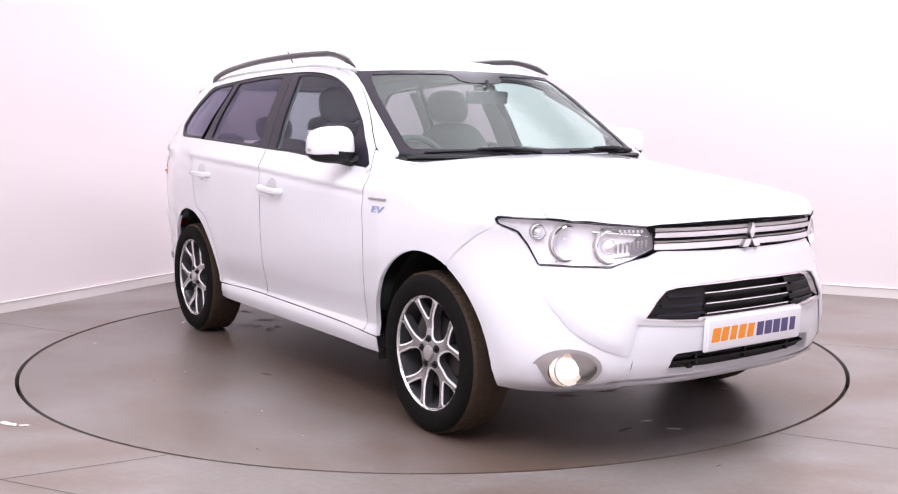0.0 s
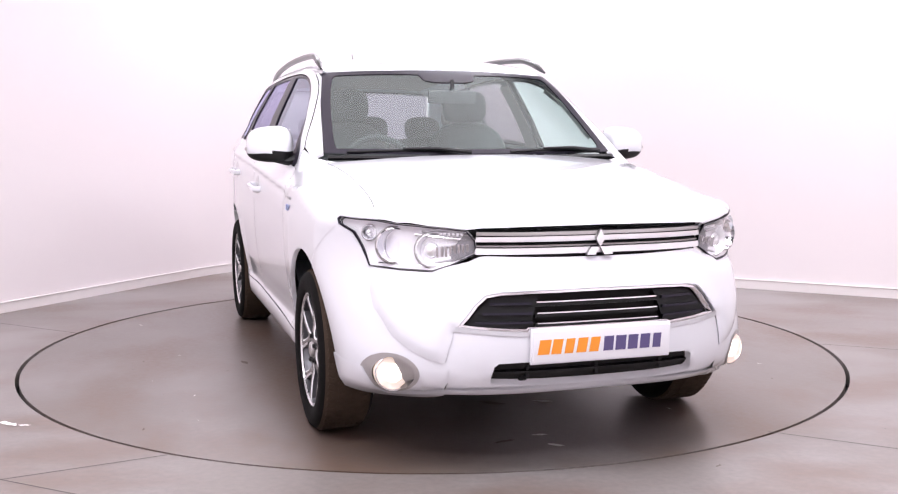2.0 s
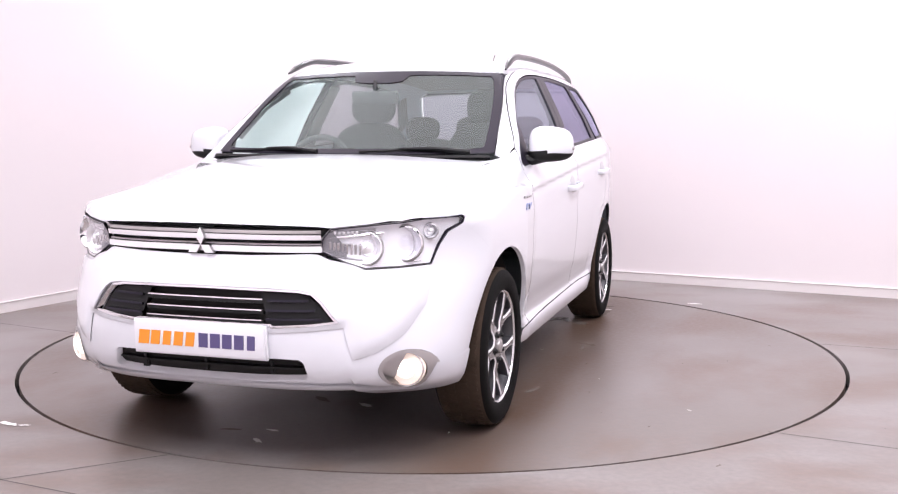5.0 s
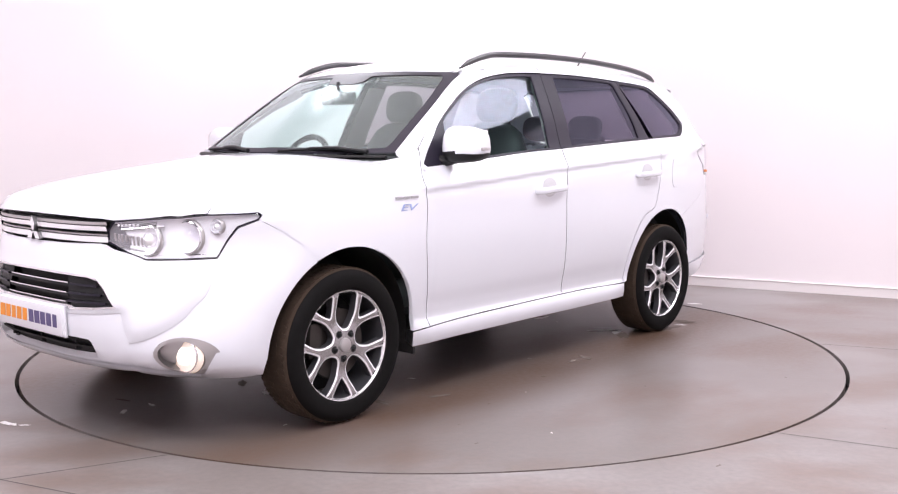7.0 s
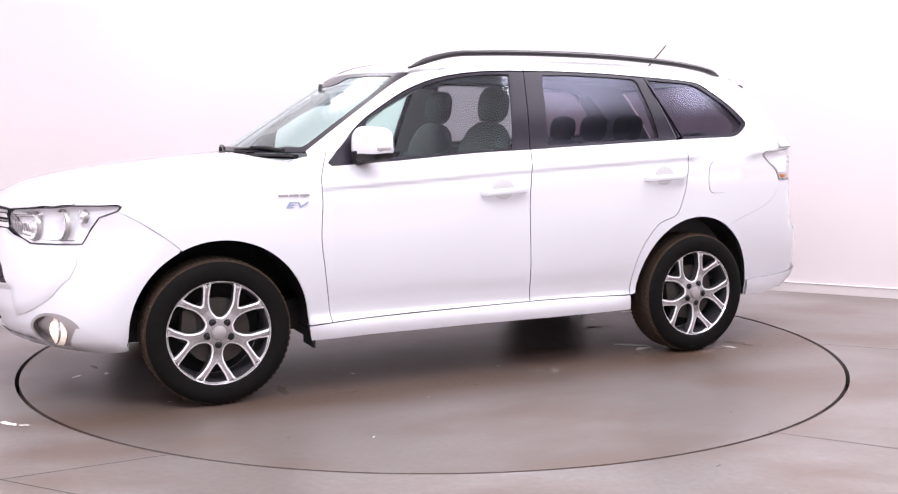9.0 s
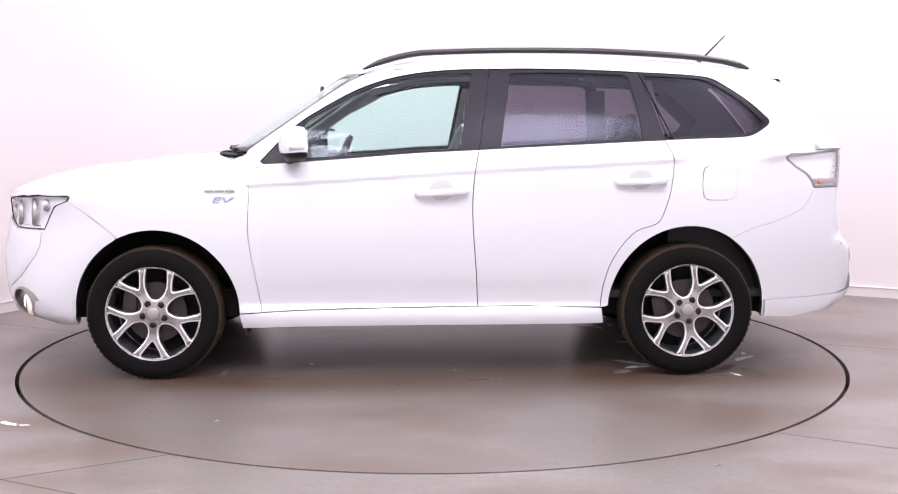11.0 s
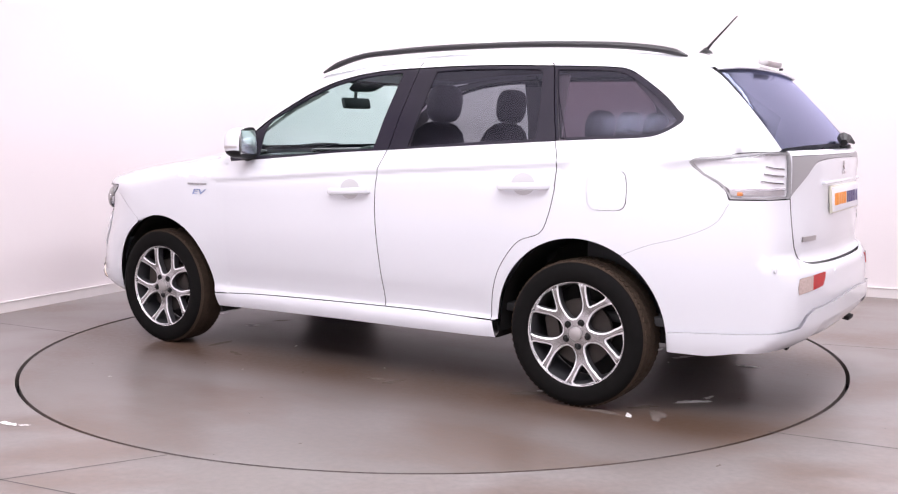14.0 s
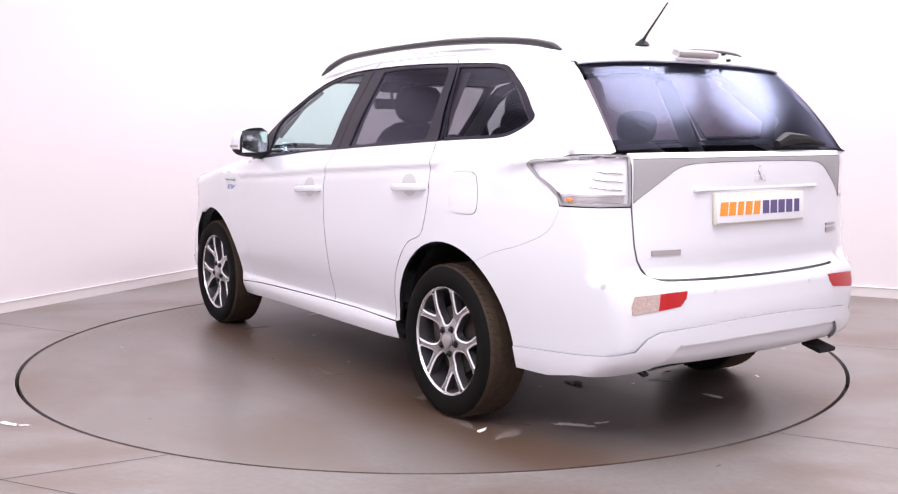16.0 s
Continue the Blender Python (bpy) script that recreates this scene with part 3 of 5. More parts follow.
# glass of the doors and quarters, behind black borders
FRONT_PANE = np.vstack([curve([(0.60, 1.10), (0.585, 1.268), (0.492, 1.334), (0.343, 1.416), (0.195, 1.472), (0.048, 1.505), (-0.098, 1.522), (-0.235, 1.528), (-0.252, 1.52)], 3),
                        [(-0.185, 1.145), (0.034, 1.135), (0.321, 1.113)]])
REAR_PANE = np.array([(-0.45, 1.528), (-0.6, 1.533), (-0.82, 1.529), (-1.03, 1.52), (-1.055, 1.5), (-1.085, 1.35), (-1.098, 1.25), (-1.095, 1.195), (-0.814, 1.182), (-0.39, 1.158)])
QUARTER_PANE = curve([(-1.128, 1.516), (-1.248, 1.51), (-1.43, 1.497), (-1.54, 1.445), (-1.64, 1.375), (-1.715, 1.30), (-1.735, 1.276), (-1.70, 1.245), (-1.62, 1.22), (-1.50, 1.212), (-1.36, 1.207), (-1.225, 1.202)], 3)


def side_trim(outline, pane, name, label=""):
    both(name, [laid(s3(outline), (0, -1, 0), holes=[s3(pane)], gap=0.002, lift=-0.004, step=0.03)], GLOSS_BLACK, car, label, depth=0.012)


side_trim(np.vstack([DLO_TOP, [(-0.312, 1.34)], DLO_LOW[::-1]]), FRONT_PANE, "window_surround", "gloss black front window surround")
side_trim(np.vstack([DLO_TOP_REAR, [(-1.155, 1.36)], DLO_LOW_REAR[::-1], [(-0.312, 1.34)]]), REAR_PANE, "window_surround", "gloss black rear window surround")
side_trim(np.vstack([QUARTER_TOP[:-1]]), QUARTER_PANE, "window_surround", "gloss black quarter window surround")
seal_line = [(-1.095, 1.528), (-1.118, 1.528), (-1.168, 1.36), (-1.216, 1.195), (-1.192, 1.195), (-1.142, 1.36)]
both("window_seal", [laid(s3(np.array(seal_line)), (0, -1, 0), gap=0, lift=-0.013, step=0.03)], GLOSS_BLACK, car, "black seal between the side windows", flange=False)
both("front_window", [laid(s3(FRONT_PANE), (0, -1, 0), gap=-0.006, lift=-0.011)], DOOR_GLASS, car, "lightly tinted front window glass", flange=False)
both("rear_window", [laid(s3(REAR_PANE), (0, -1, 0), gap=-0.006, lift=-0.011)], PRIVACY, car, "dark privacy glass", flange=False)
both("quarter_window", [laid(s3(QUARTER_PANE), (0, -1, 0), gap=-0.006, lift=-0.011)], PRIVACY, car, "dark privacy glass", flange=False)

# sills
sill = s3(curve([(0.915, 0.325), (0.617, 0.343), (0.035, 0.354), (-0.5, 0.358), (-0.9, 0.348)], 4), [(-0.912, 0.265), (-0.396, 0.262), (0.036, 0.262), (0.618, 0.258), (0.9, 0.25)])
both("sill", [laid(sill, (0, -1, 0))], PAINT, car, depth=0.05)

# front fenders: side, shoulder and the strip up to the hood
BUMPER_SEAM = np.array([(1.50, 0.715), (1.56, 0.765), (1.66, 0.835), (1.738, 0.878)])
LAMP_TOP = [(1.917, 0.729, 0.912), (1.995, 0.671, 0.903), (2.083, 0.58, 0.897), (2.158, 0.467, 0.887)]
LAMP_REAR = [(1.89, 0.748, 0.912), (1.82, 0.79, 0.913), (1.745, 0.822, 0.917)]
LAMP_TIP = [(1.73, 0.828, 0.905), (1.745, 0.826, 0.884)]
LAMP_LOW = [(1.818, 0.79, 0.857), (1.85, 0.768, 0.81), (1.888, 0.748, 0.742), (1.992, 0.668, 0.739), (2.088, 0.568, 0.739), (2.127, 0.508, 0.763), (2.166, 0.43, 0.804)]
seam_end = [tuple(T((1.86, 0.72))[0] * (1 - k) + np.array(LAMP_TOP[0]) * k) for k in (0.2, 0.4, 0.6, 0.8)]
hood_seam = np.vstack([T(*curve([(0.93, 0.715), (1.15, 0.695), (1.4, 0.685), (1.62, 0.692), (1.77, 0.706), (1.86, 0.72)], 4)), on_skin(seam_end, (-0.4, -0.5, -0.8)), on_skin(LAMP_TOP[:1], (-0.7, -0.7, -0.4))])
fender = np.vstack([S(*SEAM_FRONT[:-1]), S((0.80, 1.148)), on_skin([(0.88, 0.76, 1.11)], (-0.3, -1, -0.6)), hood_seam, on_skin(LAMP_REAR, (-0.7, -1, -0.2)), on_skin(LAMP_TIP, (-0.5, -1, 0)),
                    S(*BUMPER_SEAM[::-1]), S(*arch(1.318, 0.405, 0.413, 64, 178)), S((0.912, 0.327))])
both("front_fender", [laid(fender, (-0.15, -1, -0.8), step=0.018, gap=0.0014)], PAINT, car)

# hood
hood_front = np.vstack([on_skin(LAMP_TOP[1:], (-1, -0.5, -0.2)), F(*curve([(0.42, 0.893), (0.25, 0.898), (0, 0.90)], 4))])
half_hood = np.vstack([hood_seam, hood_front])
cowl = T(*curve([(0.93, 0.715), (1.01, 0.6), (1.075, 0.4), (1.115, 0)], 4))
hood_out = np.vstack([half_hood, half_hood[::-1][1:] * (1, -1, 1), cowl[1:] * (1, -1, 1), cowl[::-1][1:-1]])
panel("hood", [laid(hood_out, (-0.5, 0, -1), gap=0.001)], PAINT, car)

# windscreen, its black border and the pillars
WS = lambda *yz: on_skin([(0, y, z) for y, z in yz], (-1, 0, 0))
ws_edge = WS(*curve([(0.715, 1.135), (0.69, 1.25), (0.66, 1.38), (0.615, 1.515)], 4))
ws_top = WS(*curve([(0.60, 1.527), (0.4, 1.535), (0.2, 1.54), (0, 1.541)], 4))
ws_low = WS(*curve([(0, 1.128), (0.4, 1.129), (0.70, 1.132)], 5))
half = np.vstack([ws_low, ws_edge, ws_top[:-1]])
screen_out = np.vstack([half, WS((0, 1.541)), half[::-1] * (1, -1, 1)])[:-1]
inner = np.vstack([WS(*curve([(0, 1.150), (0.4, 1.15), (0.65, 1.152)], 4)), WS(*curve([(0.66, 1.17), (0.645, 1.25), (0.615, 1.38), (0.575, 1.49)], 4)),
                   WS(*curve([(0.555, 1.508), (0.4, 1.515), (0.2, 1.517)], 3)), WS((0.15, 1.515), (0.13, 1.485), (0.08, 1.475), (0, 1.474))])
hole = np.vstack([inner, inner[::-1][1:-1] * (1, -1, 1)])
panel("windscreen_border", [laid(screen_out, (-1, 0, -0.5), holes=[hole], gap=0.003, lift=-0.002)], GLOSS_BLACK, car, "black painted windscreen border", depth=0.006)
panel("windscreen", [laid(hole, (-1, 0, -0.5), gap=-0.004, lift=-0.005)], WINDSCREEN, car, "clear laminated windscreen with a greenish tint", flange=False)
pillar = np.vstack([S((0.795, 1.155)), S(*FRAME_TOP[1:20]), WS((0.615, 1.522)), ws_edge[::-1], on_skin([(0.88, 0.76, 1.11)], (-0.3, -1, -0.6))])
both("windscreen_pillar", [laid(pillar, (-0.8, -1, -0.5), gap=0.0015)], PAINT, car)

# roof: from the windscreen to the spoiler
roof_side = on_skin([(x, y, 1.6) for x, y in curve([(0.32, 0.615), (0.2, 0.622), (0.0, 0.62), (-0.4, 0.618), (-1.0, 0.612), (-1.25, 0.605), (-1.6, 0.585), (-1.835, 0.565)], 4)], (0, -0.4, -1))
roof_back = T(*curve([(-1.845, 0.5), (-1.868, 0.25), (-1.875, 0.0)], 3))
half = np.vstack([ws_top[::-1][:-1], WS((0.60, 1.527)), roof_side, roof_back[:-1]])
roof_out = np.vstack([half, T((-1.875, 0.0)), half[::-1][:-1] * (1, -1, 1)])
panel("roof", [laid(roof_out, (0, 0, -1), gap=0.001)], PAINT, car)
cant = np.vstack([S(*FRAME_TOP[19:]), S(*FRAME_REAR[1:-2]), roof_side[::-1][roof_side[::-1][:, 0] > -1.05]])
both("roof_side", [laid(cant, (0, -1, -1), gap=0.0008)], PAINT, car)

# rear quarters, up over the tail pillar to the roof
glass_edge = B(*curve([(0.668, 1.152), (0.655, 1.25), (0.632, 1.38), (0.60, 1.495)], 4))
lamp_out = np.vstack([S((-1.985, 0.945), (-1.972, 0.98), (-1.94, 1.015), (-1.88, 1.05), (-1.835, 1.085), (-1.825, 1.103), (-1.85, 1.118), (-1.97, 1.13)), B((0.76, 1.138), (0.70, 1.143))])
quarter = np.vstack([S(*QUARTER_TOP[::-1]), S((-1.104, 1.538), (-1.072, 1.558), (-1.03, 1.568)), roof_side[roof_side[:, 0] < -1.03], glass_edge[::-1], lamp_out[::-1],
                     S(*curve([(-1.985, 0.93), (-1.93, 0.845), (-1.8, 0.785), (-1.66, 0.745), (-1.546, 0.697)], 4)),
                     S(*arch(-1.333, 0.402, 0.425, 121, 3)), S((-0.905, 0.35), *SEAM_REAR[::-1][:-1])])
fuel = S(*[(-1.478 + 0.088 * math.copysign(abs(math.cos(a)) ** 0.45, math.cos(a)), 0.976 + 0.088 * math.copysign(abs(math.sin(a)) ** 0.45, math.sin(a))) for a in np.linspace(0, 2 * math.pi, 33)[:-1]])
left_quarter = laid(quarter, (0.7, -1, -0.25), holes=[fuel], hole_gap=0.0015, gap=0.0012)
panel("rear_quarter_panel", [left_quarter], PAINT, car)
panel("rear_quarter_panel", [laid(quarter, (0.7, -1, -0.25), gap=0.0012)], PAINT, car, mirror=-1)
panel("fuel_flap", [laid(fuel, (0, -1, 0), gap=0.0015)], PAINT, car, edge_mat=SEAM_SHADE)

# tailgate, its window and trim
window_out = np.vstack([B(*curve([(0.660, 1.155), (0.647, 1.25), (0.624, 1.38), (0.592, 1.49)], 3)), B(*curve([(0.575, 1.512), (0.3, 1.525), (0, 1.53)], 3))])
window_full = np.vstack([window_out, window_out[::-1][1:] * (1, -1, 1)])
panel("tailgate_window", [laid(window_full, (1, 0, -0.4), lift=-0.003)], TAILGATE_GLASS, car, "dark privacy glass of the tailgate", flange=False)
gate_half = np.vstack([B((0, 1.15), (0.35, 1.15), (0.63, 1.148), (0.618, 1.10), (0.614, 0.95), (0.608, 0.80)), B(*curve([(0.598, 0.75), (0.57, 0.705), (0.52, 0.678), (0.25, 0.67), (0, 0.668)], 3))])
gate = np.vstack([gate_half, gate_half[::-1][1:-1] * (1, -1, 1)])
garnish_half = np.vstack([B((0, 1.127), (0.35, 1.126), (0.609, 1.124), (0.608, 0.962)), B(*curve([(0.575, 0.99), (0.49, 1.05), (0.43, 1.088), (0.36, 1.104), (0.2, 1.11), (0, 1.111)], 3))])
garnish = np.vstack([garnish_half, garnish_half[::-1][1:-1] * (1, -1, 1)])
panel("tailgate", [laid(gate, (1, 0, -0.1), holes=[garnish], hole_gap=0.001, step=0.03)], PAINT, car, edge_mat=SEAM_SHADE)
panel("tailgate_garnish", [laid(garnish, (1, 0, -0.1), gap=0.001, lift=0.002)], GARNISH, car, "satin grey garnish strip across the tailgate", depth=0.012)

# rear bumper: two corners and the middle
JOINT = np.linspace(0, 1, 9)
corner_r = np.vstack([S(*curve([(-1.546, 0.697), (-1.66, 0.745), (-1.8, 0.785), (-1.93, 0.845), (-1.985, 0.93)], 4)), B((0.80, 0.945), (0.70, 0.945), (0.618, 0.945)), B((0.612, 0.80)),
                      B(*curve([(0.602, 0.748), (0.574, 0.70), (0.52, 0.673), (0.46, 0.668)], 3)), B(*[(0.46, 0.668 - 0.318 * k) for k in JOINT[1:]]), on_skin([(-2.2, 0.6, 0.325), (-2.05, 0.75, 0.30)], (1, -0.7, 0)), S((-1.9, 0.28), (-1.735, 0.285)),
                      S(*arch(-1.333, 0.402, 0.425, 178, 123))])
refl = B((0.645, 0.622), (0.43, 0.634), (0.432, 0.607), (0.46, 0.577), (0.655, 0.558), (0.66, 0.585))
mid_half = np.vstack([B((0, 0.661), (0.25, 0.663), *[(0.46, 0.668 - 0.318 * k) for k in JOINT], (0.2, 0.345), (0, 0.345))])
mid = np.vstack([mid_half, mid_half[::-1][1:-1] * (1, -1, 1)])
cr = laid(corner_r, (1, -0.8, 0), holes=[refl], gap=0)
mr = laid(mid, (1, 0, 0), gap=0)
panel("rear_bumper", [cr, mr, (cr[0] * (1, -1, 1), cr[1] * (1, -1, 1), cr[2], cr[3])], PAINT, car)

# front bumper: two corners, and the middle with two openings
UP_GRILLE = [(0, 0.678), (0.25, 0.676), (0.36, 0.672), (0.41, 0.662), (0.445, 0.63), (0.475, 0.59), (0.502, 0.556), (0.40, 0.545), (0.275, 0.538), (0.268, 0.545), (0, 0.545)]
LOW_GRILLE = [(0, 0.432), (0.30, 0.43), (0.37, 0.427), (0.385, 0.415), (0.395, 0.36), (0.385, 0.35), (0.2, 0.343), (0, 0.341)]


def doubled(points):
    h = F(*points)
    return np.vstack([h, h[::-1][1:-1] * (1, -1, 1)])


up_hole, low_hole = doubled(UP_GRILLE), doubled(LOW_GRILLE)
mid_half = F((0, 0.79), (0.2, 0.792), (0.40, 0.798), (0.425, 0.795), (0.46, 0.777), *[(0.53, 0.758 - 0.456 * k) for k in JOINT], (0.35, 0.303), (0, 0.308))
mid = np.vstack([mid_half, mid_half[::-1][1:-1] * (1, -1, 1)])
fog_c = F((0.705, 0.372))[0]
fog_ring = on_skin([(0, fog_c[1] + 0.086 * math.cos(a), fog_c[2] + 0.076 * math.sin(a)) for a in np.linspace(0, 2 * math.pi, 29)[:-1]], (-1, 0, 0))
corner_f = np.vstack([F((0.53, 0.758)), on_skin([(x, y, z - 0.002) for x, y, z in LAMP_LOW[:-2][::-1]], (-1, -0.9, 0)), on_skin(LAMP_TIP[1:], (-0.5, -1, 0)), S(*BUMPER_SEAM[::-1][1:]), S(*arch(1.318, 0.405, 0.413, 62, 0)),
                      S((1.72, 0.27), (1.80, 0.262)), on_skin([(1.95, 0.7, 0.262), (2.05, 0.6, 0.27)], (-1, -0.7, 0)), F(*[(0.53, 0.302 + 0.456 * k) for k in JOINT[:-1]])])
cf = laid(corner_f, (-1, -0.9, 0), holes=[fog_ring], gap=0)
mf = laid(mid, (-1, 0, 0), holes=[up_hole, low_hole], gap=0)
panel("front_bumper", [cf, mf, (cf[0] * (1, -1, 1), cf[1] * (1, -1, 1), cf[2], cf[3])], PAINT, car, depth=0.03)



def drawn_in_free(hole_line):
    """The opening's outline, a little wider, to clear its chrome rim."""
    mid = hole_line.mean(0)
    return np.stack([hole_line[:, 0], hole_line[:, 1] * 1.004, mid[2] + (hole_line[:, 2] - mid[2]) * 1.015], -1)


# raised skirts along the bumpers' lower edges
skirt_r = np.vstack([S((-1.74, 0.375), (-1.85, 0.38)), on_skin([(-2.05, 0.76, 0.385), (-2.15, 0.70, 0.395)], (1, -0.8, 0)), B((0.64, 0.42), (0.60, 0.465), (0.55, 0.487), (0.46, 0.492)),
                     B(*[(0.46 + 0.09 * k, 0.435 - 0.085 * k) for k in JOINT]), on_skin([(-2.2, 0.6, 0.33), (-2.05, 0.75, 0.305)], (1, -0.7, 0)), S((-1.9, 0.285), (-1.745, 0.29))])
both("bumper_skirt", [laid(skirt_r, (1, -0.8, 0), gap=0, lift=0.013, step=0.03)], PAINT, car, depth=0.016)
band = B(*curve([(0.46, 0.492), (0.2, 0.505), (0, 0.508)], 3))
low_b = B(*curve([(0.46, 0.43), (0.2, 0.435), (0, 0.437)], 3))
panel("bumper_skirt", [laid(np.vstack([band, band[::-1][1:] * (1, -1, 1), low_b * (1, -1, 1), low_b[::-1][1:]]), (1, 0, 0), gap=0, lift=0.013, step=0.03)], PAINT, car, depth=0.016)
skirt_f = np.vstack([S((1.728, 0.40), (1.80, 0.392)), on_skin([(1.90, 0.755, 0.385)], (-1, -0.9, 0)), F((0.735, 0.31), (0.69, 0.288), (0.60, 0.305), (0.53, 0.325)),
                     F((0.53, 0.306)), on_skin([(2.05, 0.6, 0.275), (1.95, 0.7, 0.268)], (-1, -0.7, 0)), S((1.80, 0.268), (1.728, 0.275))])
both("bumper_skirt", [laid(skirt_f, (-1, -0.9, 0), gap=0, lift=0.009, step=0.03)], PAINT, car, depth=0.011)
chin_t = F(*curve([(0.53, 0.325), (0.3, 0.331), (0, 0.333)], 4))
chin_b = F(*curve([(0.53, 0.306), (0.3, 0.308), (0, 0.312)], 4))
panel("bumper_skirt", [laid(np.vstack([chin_t, chin_t[::-1][1:] * (1, -1, 1), chin_b * (1, -1, 1), chin_b[::-1][1:]]), (-1, 0, 0), gap=0, lift=0.005, step=0.03)], PAINT, car, depth=0.007)

# the raised upper part of the front bumper, over a sweeping edge
sweep = np.vstack([F((0, 0.784), (0.2, 0.786), (0.40, 0.789), (0.45, 0.770), (0.53, 0.745), (0.57, 0.73)), on_skin([(1.992, 0.668, 0.728), (1.91, 0.736, 0.728), (1.91, 0.745, 0.66), (1.935, 0.735, 0.60)], (-1, -0.9, 0)),
                   F(*curve([(0.722, 0.56), (0.70, 0.515), (0.66, 0.475), (0.60, 0.440), (0.545, 0.425)], 4)), F((0.516, 0.540), (0.40, 0.530), (0.28, 0.524), (0, 0.530))])
sweep = np.vstack([sweep, sweep[::-1][1:-1] * (1, -1, 1)])
panel("bumper_face", [feathered(laid(sweep, (-1, 0, 0), holes=[drawn_in_free(up_hole)], gap=0, step=0.02), 0.003, 0.013, 0.035)], PAINT, car, depth=0.007)


# ---- wheels ----
def wheel_face(name, parent, mirror):
    """A five-spoke alloy face: every spoke forks into two arms; pockets go right through."""
    def ring(r, n=90):
        return np.array([(r * math.cos(2 * math.pi * i / n), r * math.sin(2 * math.pi * i / n)) for i in range(n)])
    holes = []
    for k in range(5):
        a = radians(90 + 72 * k)
        big = curve([(0.229, -0.050), (0.234, 0.0), (0.229, 0.050), (0.19, 0.055), (0.14, 0.054), (0.10, 0.040), (0.075, 0.017), (0.071, 0.0), (0.075, -0.017), (0.10, -0.040), (0.14, -0.054), (0.19, -0.055), (0.229, -0.050)], 3)[:-1]
        holes.append((a, big))
        small = curve([(0.226, -0.052), (0.234, 0.0), (0.226, 0.052), (0.195, 0.037), (0.16, 0.013), (0.148, 0.0), (0.16, -0.013), (0.195, -0.037), (0.226, -0.052)], 3)[:-1]
        holes.append((a + radians(36), small))
    rot = lambda p, a: np.stack([p[:, 0] * math.cos(a) - p[:, 1] * math.sin(a), p[:, 0] * math.sin(a) + p[:, 1] * math.cos(a)], -1)
    from mathutils.geometry import delaunay_2d_cdt as cdt
    outer = ring(0.246)
    cuts = [rot(p, a) for a, p in holes]
    inner = [shrunk(c, -0.0075) for c in cuts]          # the bevelled edge round each pocket
    loops = [outer] + cuts + inner
    verts = np.vstack(loops)
    edges, k, starts = [], 0, []
    for l in loops:
        starts.append(k)
        edges += [(k + i, k + (i + 1) % len(l)) for i in range(len(l))]
        k += len(l)
    g = np.stack([q.ravel() for q in np.meshgrid(np.arange(-0.24, 0.24, 0.018), np.arange(-0.24, 0.24, 0.018))], -1)
    g = g[np.linalg.norm(g, axis=1) < 0.235]
    g = g[np.min(np.linalg.norm(g[:, None] - verts[None], axis=2), 1) > 0.006]
    co, _, tris, *_ = cdt([Vector(p) for p in np.vstack([verts, g])], edges, [], 0, 1e-7)
    co = np.array([tuple(c) for c in co])
    tris = np.array([tuple(t) for t in tris])
    mid = co[tris].mean(1)
    ok = inside(outer, mid)
    bevel = np.zeros(len(tris), bool)
    for c, i in zip(cuts, inner):
        ok &= ~inside(c, mid)
        bevel |= inside(i, mid)
    tris, bevel = tris[ok], bevel[ok]
    r = np.linalg.norm(co, axis=1)
    depth = np.interp(r, [0, 0.03, 0.07, 0.11, 0.18, 0.235, 0.246], [0.0, 0.0, -0.004, -0.012, -0.002, 0.004, -0.006])
    n_in = sum(len(c) for c in cuts)
    cut_idx = np.arange(len(outer), len(outer) + n_in)
    depth[cut_idx] -= 0.004
    V = [(x * 0.968, d, z * 0.968) for (x, z), d in zip(co, depth)]
    faces = [tuple(int(q) for q in t) for t in tris]
    idx = [1 if b else 0 for b in bevel]
    for s, c in zip(starts[1:1 + len(cuts)], cuts):
        k2, m = len(V), len(c)
        V += [(V[s + i][0] * 0.985, V[s + i][1] - 0.035, V[s + i][2] * 0.985) for i in range(m)]
        for i in range(m):
            j = (i + 1) % m
            faces.append((s + i, s + j, k2 + j, k2 + i))
            idx.append(2)
    k2, m = len(V), len(outer)
    V += [(x * 0.90, -0.03, z * 0.90) for x, z in outer]
    for i in range(m):
        faces.append((i, (i + 1) % m, k2 + (i + 1) % m, k2 + i))
        idx.append(0)
    ob = mesh_object(name, V, faces, ALLOY, parent, "silver alloy wheel face with five forked spokes", mats=[ALLOY, BRIGHT, GUNMETAL], mat_index=idx, smooth=True)
    ob.data.set_sharp_from_angle(angle=radians(25))
    return ob


